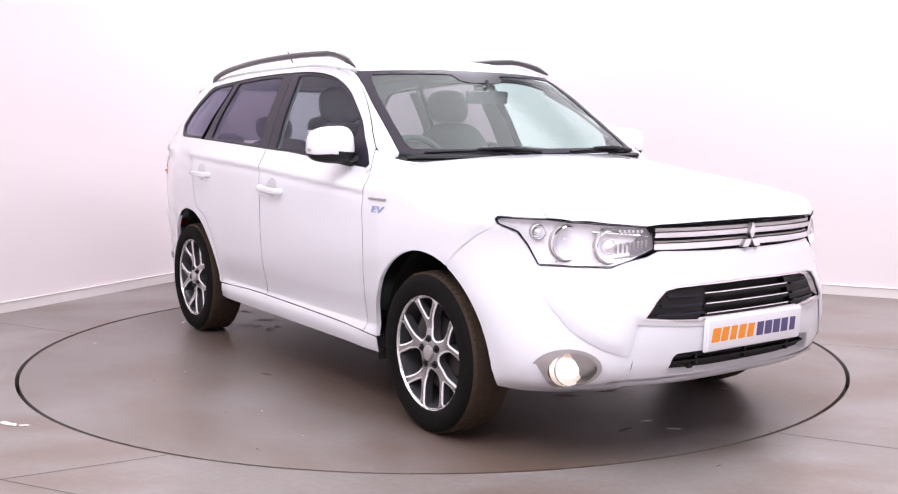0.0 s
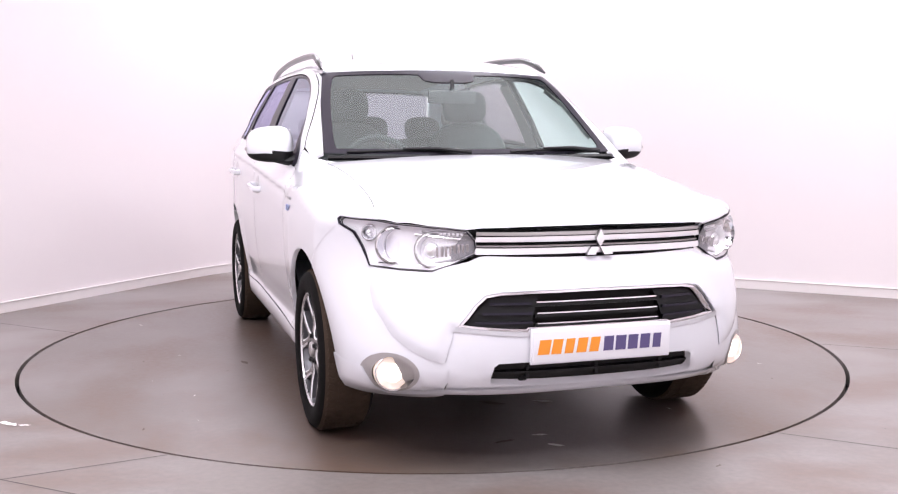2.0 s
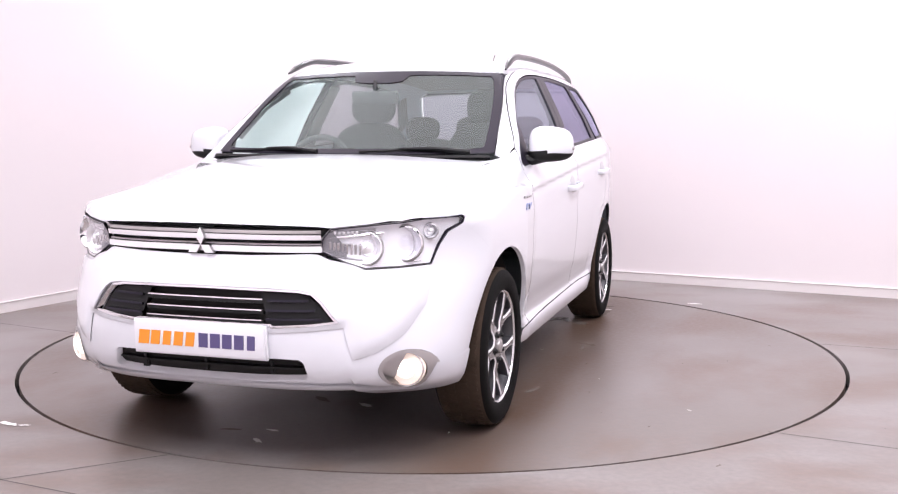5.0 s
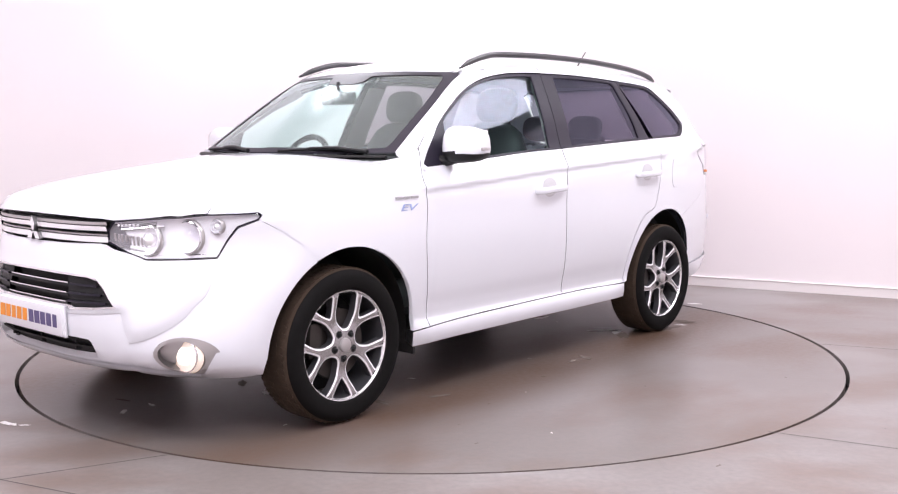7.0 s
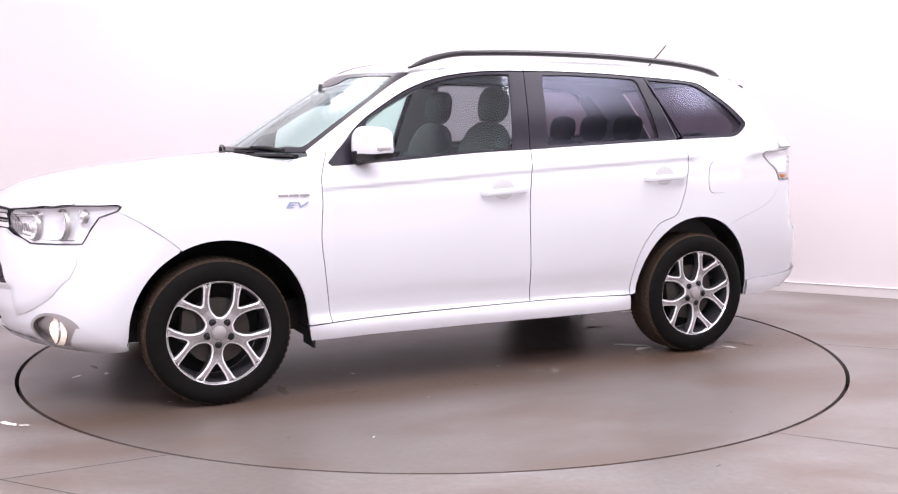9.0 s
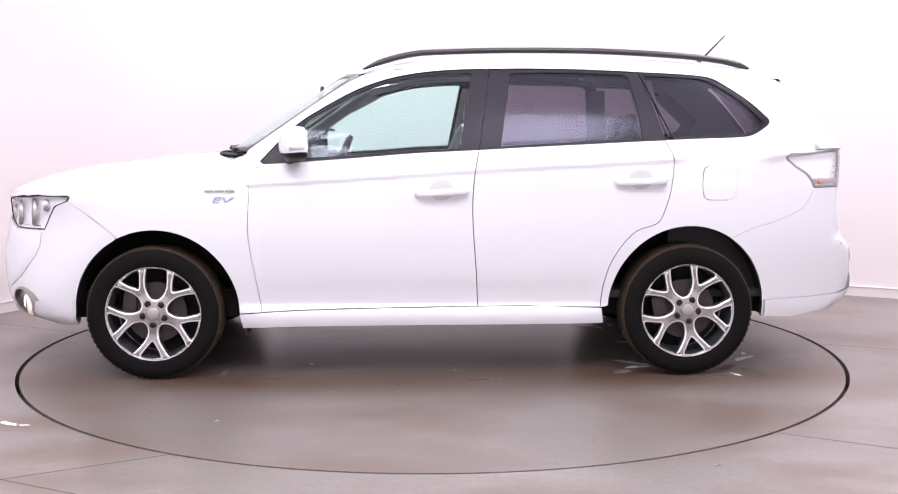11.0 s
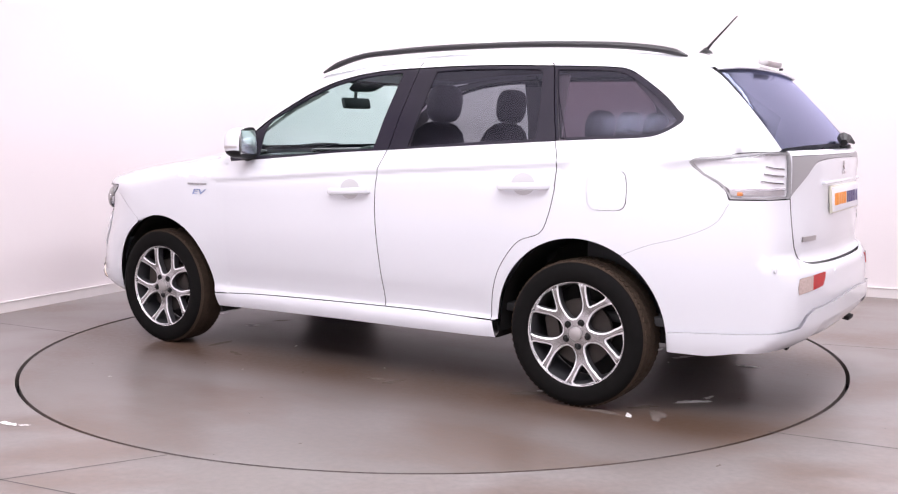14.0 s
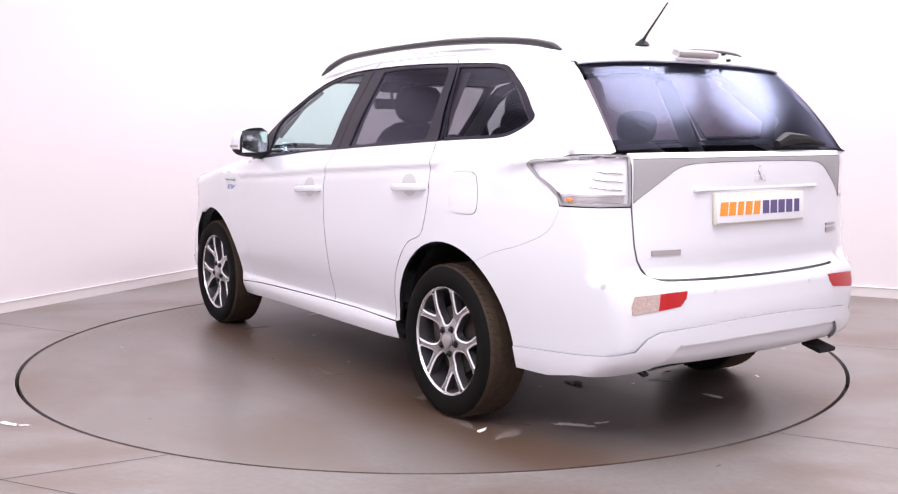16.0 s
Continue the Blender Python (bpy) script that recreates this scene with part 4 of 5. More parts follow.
def build_wheel():
    w = tagged(new("wheel"), "silver alloy wheel with a dusty black tyre")
    bm = bmesh.new()
    lathe(bm, [(0.231, 0.085), (0.2365, 0.099), (0.25, 0.107), (0.29, 0.110), (0.312, 0.104), (0.322, 0.092)], Matrix(), 72, 0)
    lathe(bm, [(0.322, 0.092), (0.3285, 0.078), (0.331, 0.05), (0.3315, 0.0), (0.331, -0.05), (0.3285, -0.078), (0.322, -0.092)], Matrix(), 72, 1)
    lathe(bm, [(0.322, -0.092), (0.30, -0.108), (0.262, -0.106), (0.240, -0.09)], Matrix(), 72, 0)
    bmesh.ops.remove_doubles(bm, verts=bm.verts, dist=1e-4)
    tyre = part("tyre", bm, RUBBER, w, "black rubber tyre, brown with dust", mats=[RUBBER, DUSTY])
    bm = bmesh.new()     # tread blocks
    for k in range(72):
        for y0, wd, sh in ((-0.068, 0.026, 0.3), (-0.026, 0.03, -0.2), (0.026, 0.03, 0.2), (0.068, 0.026, -0.3)):
            a = 2 * math.pi * (k + 0.5 * (abs(y0) < 0.05)) / 72
            m = pose(0, 0, 0, 0, -math.degrees(a), 0) @ pose(0.3308 - 0.15 * abs(y0) ** 1.6, y0, 0) @ pose(0, 0, 0, math.degrees(sh), 0, 0)
            bmesh.ops.create_cube(bm, size=1, matrix=m @ Matrix.Diagonal((0.006, wd, 0.019, 1)))
    part("tread", bm, DUSTY, tyre, "dusty brown tread blocks", smooth=False)
    bm = bmesh.new()     # barrel of the rim
    lathe(bm, [(0.229, 0.085), (0.221, 0.06), (0.218, 0.0), (0.218, -0.07), (0.235, -0.085)], Matrix(), 60)
    part("rim_barrel", bm, GUNMETAL, w, "dark inner barrel of the rim")
    # Black disc added behind the brake; it stands in for shade in the pockets.
    bm = bmesh.new()
    lathe(bm, [(0.217, -0.075), (0.16, -0.07), (0.02, -0.07)], Matrix(), 40)
    part("pocket_backing", bm, UNDER, w, "black backing added to keep the wheel's pockets dark")
    face = wheel_face("rim_face", w, 1)
    face.location.y = 0.086
    bm = bmesh.new()
    lathe(bm, [(0.228, 0.088), (0.2325, 0.0955), (0.2375, 0.0965), (0.2405, 0.090)], Matrix(), 72)
    part("rim_lip", bm, CUT_ALLOY, w, "bright machined rim lip")
    bm = bmesh.new()
    lathe(bm, [(0.02, 0.012), (0.15, 0.012), (0.152, 0.01), (0.152, -0.008), (0.15, -0.01), (0.02, -0.01)], pose(0, 0.02, 0), 48)
    part("brake_disc", bm, STEEL, w, "grey steel brake disc")
    bm = bmesh.new()
    bevel_box(bm, 0.07, 0.06, 0.15, pose(0.13, 0.02, 0.02), 0.015)
    part("brake_caliper", bm, STEEL, w)
    bm = bmesh.new()
    lathe(bm, [(0.0005, 0.012), (0.02, 0.0115), (0.029, 0.008), (0.032, 0.0), (0.032, -0.02)], pose(0, 0.086, 0), 32)
    part("hub_cap", bm, SATIN, w, "satin silver hub cap")
    for k in range(5):
        a = radians(54 + 72 * k + 36 * 0)
        bm = bmesh.new()
        x, z = 0.0555 * math.cos(a), 0.0555 * math.sin(a)
        lathe(bm, [(0.0005, 0.014), (0.008, 0.013), (0.0095, 0.009), (0.0095, -0.012)], pose(x, 0.081, z), 6)
        lathe(bm, [(0.0096, 0.002), (0.0165, 0.001), (0.017, -0.014)], pose(x, 0.083, z), 20)
        part("wheel_nut", bm, BLACK, w, "dark wheel nut in its socket")
    return w


WHEEL_Z, WHEEL_Y = 0.3305, 0.775
first_wheel = build_wheel()
first_wheel.parent = car
first_wheel.matrix_basis = pose(1.335, WHEEL_Y, WHEEL_Z, 0, -5, 0)
for x, s, turn in ((-1.335, 1, 11), (1.335, -1, -30), (-1.335, -1, -12)):
    copy_thing(first_wheel, pose(x, s * WHEEL_Y, WHEEL_Z, 0, turn, 0 if s > 0 else 180))

# wheel houses and the floor of the car
for x0, rx in ((1.318, 0.42), (-1.333, 0.42)):
    for s in (1, -1):
        v, f, n = [], [], 24
        for i in range(n + 1):
            a = radians(-6 + 192 * i / n)
            px, pz = x0 + rx * math.cos(a), 0.335 + 0.432 * math.sin(a)
            v += [(px, s * 0.80, pz), (px, s * 0.48, pz)]
        k = len(v)
        for i in range(n):
            f.append((2 * i, 2 * i + 1, 2 * i + 3, 2 * i + 2))
        f.append(tuple(2 * i + 1 for i in range(n + 1)))
        mesh_object("wheel_arch_liner", v, f, UNDER, car, "black plastic wheel arch liner", smooth=True)
bm = bmesh.new()
for x0, x1, w, z0, z1 in ((-0.9, 0.9, 0.80, 0.25, 0.33), (0.85, 1.78, 0.63, 0.27, 0.42), (1.7, 2.04, 0.47, 0.285, 0.42), (-1.85, -0.85, 0.63, 0.28, 0.42), (-2.17, -1.8, 0.50, 0.31, 0.42)):
    bevel_box(bm, x1 - x0, 2 * w, z1 - z0, pose((x0 + x1) / 2, 0, (z0 + z1) / 2), 0.02)
part("underbody", bm, UNDER, car, "black underbody")
for x, x2 in ((1.335, 1.0), (-1.335, -0.95)):
    bm = bmesh.new()
    tube(bm, [(x, -0.7, 0.32), (x, 0.7, 0.32)], 0.035, 10)
    axle = part("axle", bm, UNDER, car)
    for s in (1, -1):
        bm = bmesh.new()
        tube(bm, [(x, s * 0.68, 0.28), (x2, s * 0.42, 0.27)], 0.03, 8)
        part("suspension_arm", bm, UNDER, axle)
for s in (1, -1):
    bm = bmesh.new()
    bevel_box(bm, 0.012, 0.16, 0.10, pose(0.885, s * 0.76, 0.265), 0.004)
    part("mud_flap", bm, UNDER, car, "small black mud flap")
bm = bmesh.new()
bevel_box(bm, 0.10, 0.11, 0.02, pose(-2.17, -0.55, 0.288, 0, -14, 0), 0.006)
part("exhaust_tip", bm, UNDER, car, "flat dark exhaust tip")
bm = bmesh.new()
tube(bm, [(-2.15, 0.50, 0.31), (-2.17, 0.50, 0.30), (-2.17, 0.52, 0.298), (-2.15, 0.53, 0.31)], 0.007, 8)
part("tow_eye", bm, UNDER, car, "small black tow eye")


# ---- front: lamps, grilles, plate ----
def mirrored(p):
    return np.asarray(p) * (1, -1, 1)


lamp_line = on_skin(LAMP_LOW[::-1][:1] + [(2.166, 0.437, 0.85)] + LAMP_TOP[::-1] + LAMP_REAR + LAMP_TIP + LAMP_LOW[:-1], (-1, -0.9, -0.1))
LAMP_WAY = (-1, -0.75, -0.25)


def drawn_in(outline, way, d):
    """An outline on the skin drawn in by d."""
    way = np.array(way, float) / np.linalg.norm(way)
    u = np.cross(way, (0, 0, 1))
    u /= np.linalg.norm(u)
    w = np.cross(u, way)
    q = shrunk(np.stack([outline @ u, outline @ w], -1), d)
    return on_skin(q[:, :1] * u + q[:, 1:] * w, way)


lamp_in = drawn_in(lamp_line, LAMP_WAY, 0.005)
for s in (1, -1):
    lamp = panel("headlight", [laid(lamp_line, LAMP_WAY, holes=[lamp_in], gap=0.002, lift=0.001, step=0.03)], GLOSS_BLACK, car, "large clear headlight with chrome reflectors", depth=0.012, mirror=s)
    panel("bowl", [reclined(laid(lamp_in, LAMP_WAY, gap=-0.004, step=0.02), 0.004, 0.026)], GREY_LAMP, lamp, mirror=s, flange=False)
    wedge = F((0.442, 0.858), (0.470, 0.876), (0.515, 0.812), (0.512, 0.775), (0.44, 0.808))
    panel("inner_cover", [laid(wedge, (-1, 0, 0), gap=0.0, lift=-0.0065, step=0.02)], SATIN_DARK, lamp, "dark grey inner cover", mirror=s, depth=0.008)
    panel("lens", [laid(lamp_in, LAMP_WAY, gap=-0.003, lift=-0.002, step=0.03)], LENS, lamp, "clear lamp lens", mirror=s, flange=False).visible_shadow = False
    for cy, cz, r, lab in ((0.675, 0.825, 0.055, "projector"), (0.565, 0.815, 0.052, "reflector"), (0.745, 0.865, 0.024, "indicator")):
        c = on_skin([(0, cy, cz)], (-1, 0, 0))[0] - np.array((0.022, 0.005, 0.002))
        m = look((c[0], s * c[1], c[2]), (c[0] + 1, s * (c[1] + 0.35), c[2] + 0.05)) @ pose(0, 0, 0, -90)
        bm = bmesh.new()
        lathe(bm, [(r * 1.12, 0.012), (r * 1.16, 0.018), (r * 1.08, 0.02), (r * 0.98, 0.008), (r * 0.7, -0.012), (r * 0.3, -0.02), (0.001, -0.021)], m, 32)
        part(lab + "_bowl", bm, CHROME if lab == "projector" else LAMP_CHROME, lamp, "bright chrome reflector bowl")
        bm = bmesh.new()
        lathe(bm, [(r * 1.17, 0.010), (r * 1.2, 0.016), (r * 1.26, 0.012), (r * 1.27, 0.0)], m, 32)
        part(lab + "_ring", bm, SATIN, lamp, "satin silver ring")
        bm = bmesh.new()
        lathe(bm, [(r * 0.62, -0.004), (r * 0.56, 0.010), (r * 0.36, 0.020), (0.001, 0.025)], m, 24)
        part(lab + "_lens", bm, LENS if lab == "projector" else LAMP_CHROME, lamp)
    for k, (y0, y1, z0, rise) in enumerate(((0.455, 0.60, 0.868, 0.01), (0.46, 0.62, 0.852, 0.014), (0.47, 0.56, 0.79, -0.02), (0.59, 0.72, 0.757, 0.0), (0.46, 0.53, 0.835, -0.01))):
        bm = bmesh.new()
        pts = on_skin([(0, y0 + (y1 - y0) * i / 6, z0 + rise * i / 6) for i in range(7)], (-1, 0, 0)) - np.array((0.010, 0.005, 0))
        tube(bm, [(p[0], s * p[1], p[2]) for p in pts], 0.005, 6)
        part("chrome_strip", bm, CHROME if k % 2 else GARNISH, lamp)
    for k in range(9):       # facets of the inner reflector and the row of small lights over it
        y, z = 0.462 + 0.013 * k, 0.822 - 0.002 * k
        p = on_skin([(0, y, z)], (-1, 0, 0))[0] - np.array((0.009, 0.005, 0))
        bm = bmesh.new()
        bevel_box(bm, 0.012, 0.009, 0.036 + 0.002 * (k % 3), pose(p[0], s * p[1], p[2], 0, 12, s * (30 + 9 * (k % 2))), 0.002)
        part("facet", bm, CHROME if k % 3 else SATIN, lamp)
        if k < 6:
            p = on_skin([(0, y + 0.02, 0.871)], (-1, 0, 0))[0] - np.array((0.008, 0.005, 0))
            bm = bmesh.new()
            bevel_box(bm, 0.010, 0.009, 0.012, pose(p[0], s * p[1], p[2], 0, 0, s * 30), 0.002)
            part("small_light", bm, BRIGHT, lamp)

# fog lamps
fog_in = on_skin([(0, fog_c[1] - 0.010 + 0.062 * math.cos(a), fog_c[2] + 0.062 * math.sin(a)) for a in np.linspace(0, 2 * math.pi, 29)[:-1]], (-1, 0, 0))
for s in (1, -1):
    fog = panel("fog_lamp", [laid(fog_ring, (-1, -0.6, 0), holes=[fog_in], gap=0.001, lift=0.003, step=0.02)], SATIN, car, "round lit fog lamp in a satin bezel", depth=0.035, mirror=s)
    c = fog_in.mean(0) - np.array((0.018, 0.006, 0.0))
    m = look((c[0], s * c[1], c[2]), (c[0] + 1, s * (c[1] + 0.25), c[2] + 0.02)) @ pose(0, 0, 0, -90)
    bm = bmesh.new()
    lathe(bm, [(0.072, -0.02), (0.066, 0.002), (0.048, 0.012), (0.022, 0.018), (0.001, 0.019)], m, 32)
    ring = bmesh.new()
    lathe(ring, [(0.064, 0.002), (0.066, 0.010), (0.061, 0.012), (0.058, 0.006)], m, 32)
    part("chrome_ring", ring, CHROME, fog, "thin chrome ring")
    panel("dish", [laid(fog_ring, (-1, -0.6, 0), gap=0.002, lift=-0.022, step=0.02)], SATIN, fog, mirror=s, flange=False)
    part("lens", bm, FOG_GLOW, fog, "warm glowing fog lamp lens")
    bm = bmesh.new()
    lathe(bm, [(0.034, 0.0165), (0.026, 0.021), (0.001, 0.0225)], m, 24)
    part("bulb", bm, FOG_HOT, fog, "bright warm bulb")


def front_strip(y0, y1, z0, z1, lift, n=12, z_end=0.0):
    top = [(y0 + (y1 - y0) * i / n, z1 + z_end * abs(2 * i / n - 1) ** 2) for i in range(n + 1)]
    low = [(y0 + (y1 - y0) * i / n, z0 + z_end * abs(2 * i / n - 1) ** 2) for i in range(n + 1)]
    return laid(F(*(top + low[::-1])), (-1, 0, 0), gap=0, lift=lift, step=0.03)


# upper grille
grille = panel("upper_grille", [front_strip(-0.455, 0.455, 0.786, 0.902, -0.03)], BLACK, car, "black upper grille with bright bars", flange=False)
for y0, y1 in ((-0.436, 0.436),):
    panel("grille_bar", [front_strip(y0, y1, 0.868, 0.881, -0.004)], SATIN, grille, "satin grey bar", depth=0.02)
    panel("grille_bar", [front_strip(y0, y1, 0.828, 0.834, -0.004)], SATIN, grille, "satin grey bar", depth=0.02)
    panel("grille_bar", [front_strip(y0, y1, 0.847, 0.865, 0.002)], BRIGHT, grille, "chrome bar", depth=0.02)
    panel("grille_bar", [front_strip(y0, y1, 0.803, 0.825, 0.002)], BRIGHT, grille, "chrome bar", depth=0.02)
emblem = []
for a in (90, 210, 330):
    pts = []
    for r, b in ((0.0, 0), (0.034, 30), (0.058, 0), (0.034, -30)):
        t = radians(a + b)
        pts.append((r * math.cos(t), 0.826 + r * math.sin(t)))
    emblem.append(laid(F(*pts), (-1, 0, 0), gap=0.0, lift=0.018, step=0.02))
panel("badge", emblem, BRIGHT, car, "chrome badge of plain lozenges", depth=0.02)

# openings in the bumper
back = panel("bumper_grille", [laid(up_hole, (-1, 0, 0), gap=-0.01, lift=-0.05)], UNDER, car, "black bumper grille with thin chrome lines", flange=False)
rim_in = drawn_in(up_hole, (-1, 0, 0), 0.0065)
panel("chrome_surround", [laid(up_hole, (-1, 0, 0), holes=[rim_in], gap=0.0, lift=0.001, step=0.03)], CHROME, back, "thin chrome surround", depth=0.02)
for z in (0.640, 0.602, 0.565):
    panel("grille_line", [front_strip(-0.235, 0.235, z - 0.0022, z + 0.0022, -0.016)], CHROME, back, depth=0.012)
    panel("grille_slat", [front_strip(-0.24, 0.24, z - 0.014, z - 0.0025, -0.022)], BLACK, back, depth=0.02)
for s in (1, -1):
    blk = [(0.225, 0.665), (0.36, 0.66), (0.40, 0.65), (0.43, 0.625), (0.46, 0.59), (0.485, 0.561), (0.40, 0.553), (0.265, 0.548)]
    panel("grille_end", [laid(F(*blk), (-1, 0, 0), gap=0, lift=-0.022)], BLACK, back, "black plastic grille end", depth=0.02, mirror=s)
    for z, y1 in ((0.636, 0.40), (0.602, 0.425), (0.570, 0.45)):
        panel("grille_fin", [front_strip(0.255, y1, z - 0.004, z + 0.004, -0.010)], GLOSS_BLACK, back, depth=0.014, mirror=s)
low = panel("lower_grille", [laid(low_hole, (-1, 0, 0), gap=-0.02, lift=-0.032)], UNDER, car, "black lower grille opening", flange=False)
panel("grille_slat", [front_strip(-0.38, 0.38, 0.383, 0.391, -0.014)], BLACK, low, depth=0.02)
for y in (-0.26, 0.0, 0.26):
    bm = bmesh.new()
    bevel_box(bm, 0.02, 0.012, 0.045, pose(float(F((y, 0.39))[0][0]) - 0.03, y, 0.39), 0.003)
    part("grille_post", bm, BLACK, low)
bm = bmesh.new()
lathe(bm, [(0.0005, 0.004), (0.014, 0.003), (0.016, -0.004)], look((2.195, -0.27, 0.36), (3, -0.27, 0.36)) @ pose(0, 0, 0, -90), 20)
part("tow_cover", bm, BLACK, low)


def number_plate(x, z, lean, facing, back_mat, width=0.525, height=0.113):
    """A dealer's plate with unlettered blocks where its print stands."""
    base = pose(x, 0, z, 0, 0, 90 if facing > 0 else -90) @ pose(0, 0, 0, 90 - lean, 0, 0)
    bm = bmesh.new()
    bevel_box(bm, width, height, 0.010, base, 0.003)
    plate = part("number_plate", bm, PLATE, car, "white dealer plate with orange and purple print")
    bm = bmesh.new()
    bevel_box(bm, width + 0.014, height + 0.014, 0.012, base @ pose(0, 0, -0.009), 0.004)
    part("plate_holder", bm, back_mat, plate)
    for k in range(10):
        bm = bmesh.new()
        w = (0.050, 0.043, 0.038, 0.043, 0.041, 0.043, 0.046, 0.044, 0.044, 0.036)[k]
        x0 = -0.222 + 0.0475 * k + (0.006 if k > 4 else 0)
        made = bmesh.ops.create_cube(bm, size=1, matrix=Matrix.Diagonal((w * 0.86, 0.052, 0.0012, 1)))["verts"]
        for v in made:
            v.co.x += 0.16 * v.co.y if k < 5 else 0.05 * v.co.y
        bmesh.ops.delete(bm, geom=[fc for fc in bm.faces if fc.normal.z < -0.5], context="FACES")
        bmesh.ops.transform(bm, matrix=base @ pose(x0, 0, 0.0062), verts=bm.verts)
        part("print_block", bm, ORANGE if k < 5 else PURPLE, plate, smooth=False)
    return plate


number_plate(2.272, 0.487, -3, 1, PLATE)
number_plate(-2.278, 0.93, 4, -1, PLATE_YELLOW, 0.515, 0.108)

# ---- rear: lamps, reflectors, spoiler, wiper ----
LAMP_R_WAY = (1, -0.9, -0.1)
tail_line = np.vstack([S((-1.99, 0.952), (-1.972, 0.985), (-1.94, 1.018), (-1.88, 1.052), (-1.84, 1.085), (-1.83, 1.103), (-1.85, 1.115), (-1.97, 1.127)), B((0.76, 1.136), (0.70, 1.140), (0.620, 1.138), (0.618, 0.975), (0.622, 0.953), (0.72, 0.95))])
tail_in = drawn_in(tail_line, LAMP_R_WAY, 0.006)
for s in (1, -1):
    lamp = panel("tail_light", [laid(tail_line, LAMP_R_WAY, holes=[tail_in], gap=-0.002, lift=0.002, step=0.03)], GARNISH, car, "clear tail light with silver surround", depth=0.012, mirror=s)
    panel("bowl", [laid(tail_in, LAMP_R_WAY, gap=-0.004, lift=-0.014, step=0.03)], GREY_LAMP, lamp, "silver lamp bowl", mirror=s, flange=False)
    panel("lens", [laid(tail_in, LAMP_R_WAY, gap=-0.003, lift=0.0, step=0.03)], LENS, lamp, "clear lamp lens", mirror=s, flange=False).visible_shadow = False
    for z0, z1, y0, y1, mt in ((0.965, 0.985, 0.64, 0.79, SATIN), (0.988, 0.994, 0.635, 0.80, CHROME)):
        q = [(y0 + (y1 - y0) * i / 6, z1) for i in range(7)]
        q += [(y, z0) for y, _ in q[::-1]]
        panel("lamp_strip", [laid(B(*q), (1, -0.3, 0), gap=0, lift=-0.008, step=0.03)], mt, lamp, mirror=s, depth=0.012)
    for k in range(3):
        bm = bmesh.new()
        z = 1.012 + 0.03 * k
        tube(bm, [(p[0] + 0.010, s * (p[1] - 0.004), p[2]) for p in B((0.645, z), (0.70, z + 0.004), (0.745 - 0.008 * k, z + 0.012))], 0.0035, 6)
        part("lamp_rib", bm, CHROME, lamp)
    c = B((0.775, 0.972))[0] + np.array((0.012, 0, 0))
    bm = bmesh.new()
    bevel_box(bm, 0.02, 0.03, 0.016, pose(c[0], s * c[1], c[2]), 0.004)
    part("amber_bulb", bm, AMBER, lamp, "amber indicator bulb")
    red = B((0.425, 0.632), (0.545, 0.627), (0.555, 0.567), (0.46, 0.577), (0.432, 0.604))
    clear = B((0.545, 0.627), (0.60, 0.625), (0.647, 0.62), (0.66, 0.585), (0.657, 0.557), (0.555, 0.567))
    rf = panel("rear_reflector", [laid(red, (1, -0.3, 0), gap=0.0, lift=0.003)], RED, car, "red and clear bumper reflector", depth=0.02, mirror=s)
    panel("clear_part", [laid(clear, (1, -0.5, 0), gap=0.0, lift=0.003)], CLEAR_REFL if s > 0 else RED, rf, mirror=s, depth=0.02)
# spoiler with its brake light
bm = bmesh.new()
n = 24
rows = []
for i in range(n + 1):
    y = -0.602 + 1.204 * i / n
    k = abs(y) / 0.602
    edge = B((y, 1.512 - 0.022 * k ** 3))[0]
    top_in = T((-1.80, y))[0]
    x_end, z_end = edge[0] - 0.016, edge[2] + 0.004
    top_mid = T((0.5 * (x_end - 1.80), y))[0]
    rows.append([bm.verts.new((top_in[0], y, top_in[2] + 0.001)), bm.verts.new((top_mid[0], y, max(top_mid[2] + 0.003, 0.5 * (z_end + top_in[2]) + 0.004))),
                 bm.verts.new((x_end + 0.012, y, z_end + 0.008)), bm.verts.new((x_end, y, z_end)), bm.verts.new((x_end + 0.003, y, z_end - 0.006)), bm.verts.new((edge[0] + 0.01, y, edge[2] - 0.004))])
for a, b in zip(rows, rows[1:]):
    for k in range(5):
        bm.faces.new((a[k], a[k + 1], b[k + 1], b[k]))
part("spoiler", bm, PAINT, car, "white roof spoiler over the tailgate window")
bm = bmesh.new()
bevel_box(bm, 0.05, 0.24, 0.03, pose(-1.915, 0, 1.548, 0, -18, 0), 0.012)
part("brake_light", bm, SATIN, car, "clear high-level brake light")
for y in (-0.16, -0.19):
    bm = bmesh.new()
    bevel_box(bm, 0.02, 0.012, 0.012, pose(-1.91, y * 1.1, 1.555 if y > -0.17 else 1.53), 0.004)
    part("washer_jet", bm, BLACK, car)
bm = bmesh.new()
tube(bm, [(p[0] - 0.04, p[1], p[2]) for p in (B((-0.14, 1.175))[0], B((-0.22, 1.195))[0], B((-0.36, 1.195))[0], B((-0.48, 1.172))[0])], [0.016, 0.03, 0.02, 0.007], 8)
wiper = part("rear_wiper", bm, BLACK, car, "black rear wiper arm")
bm = bmesh.new()
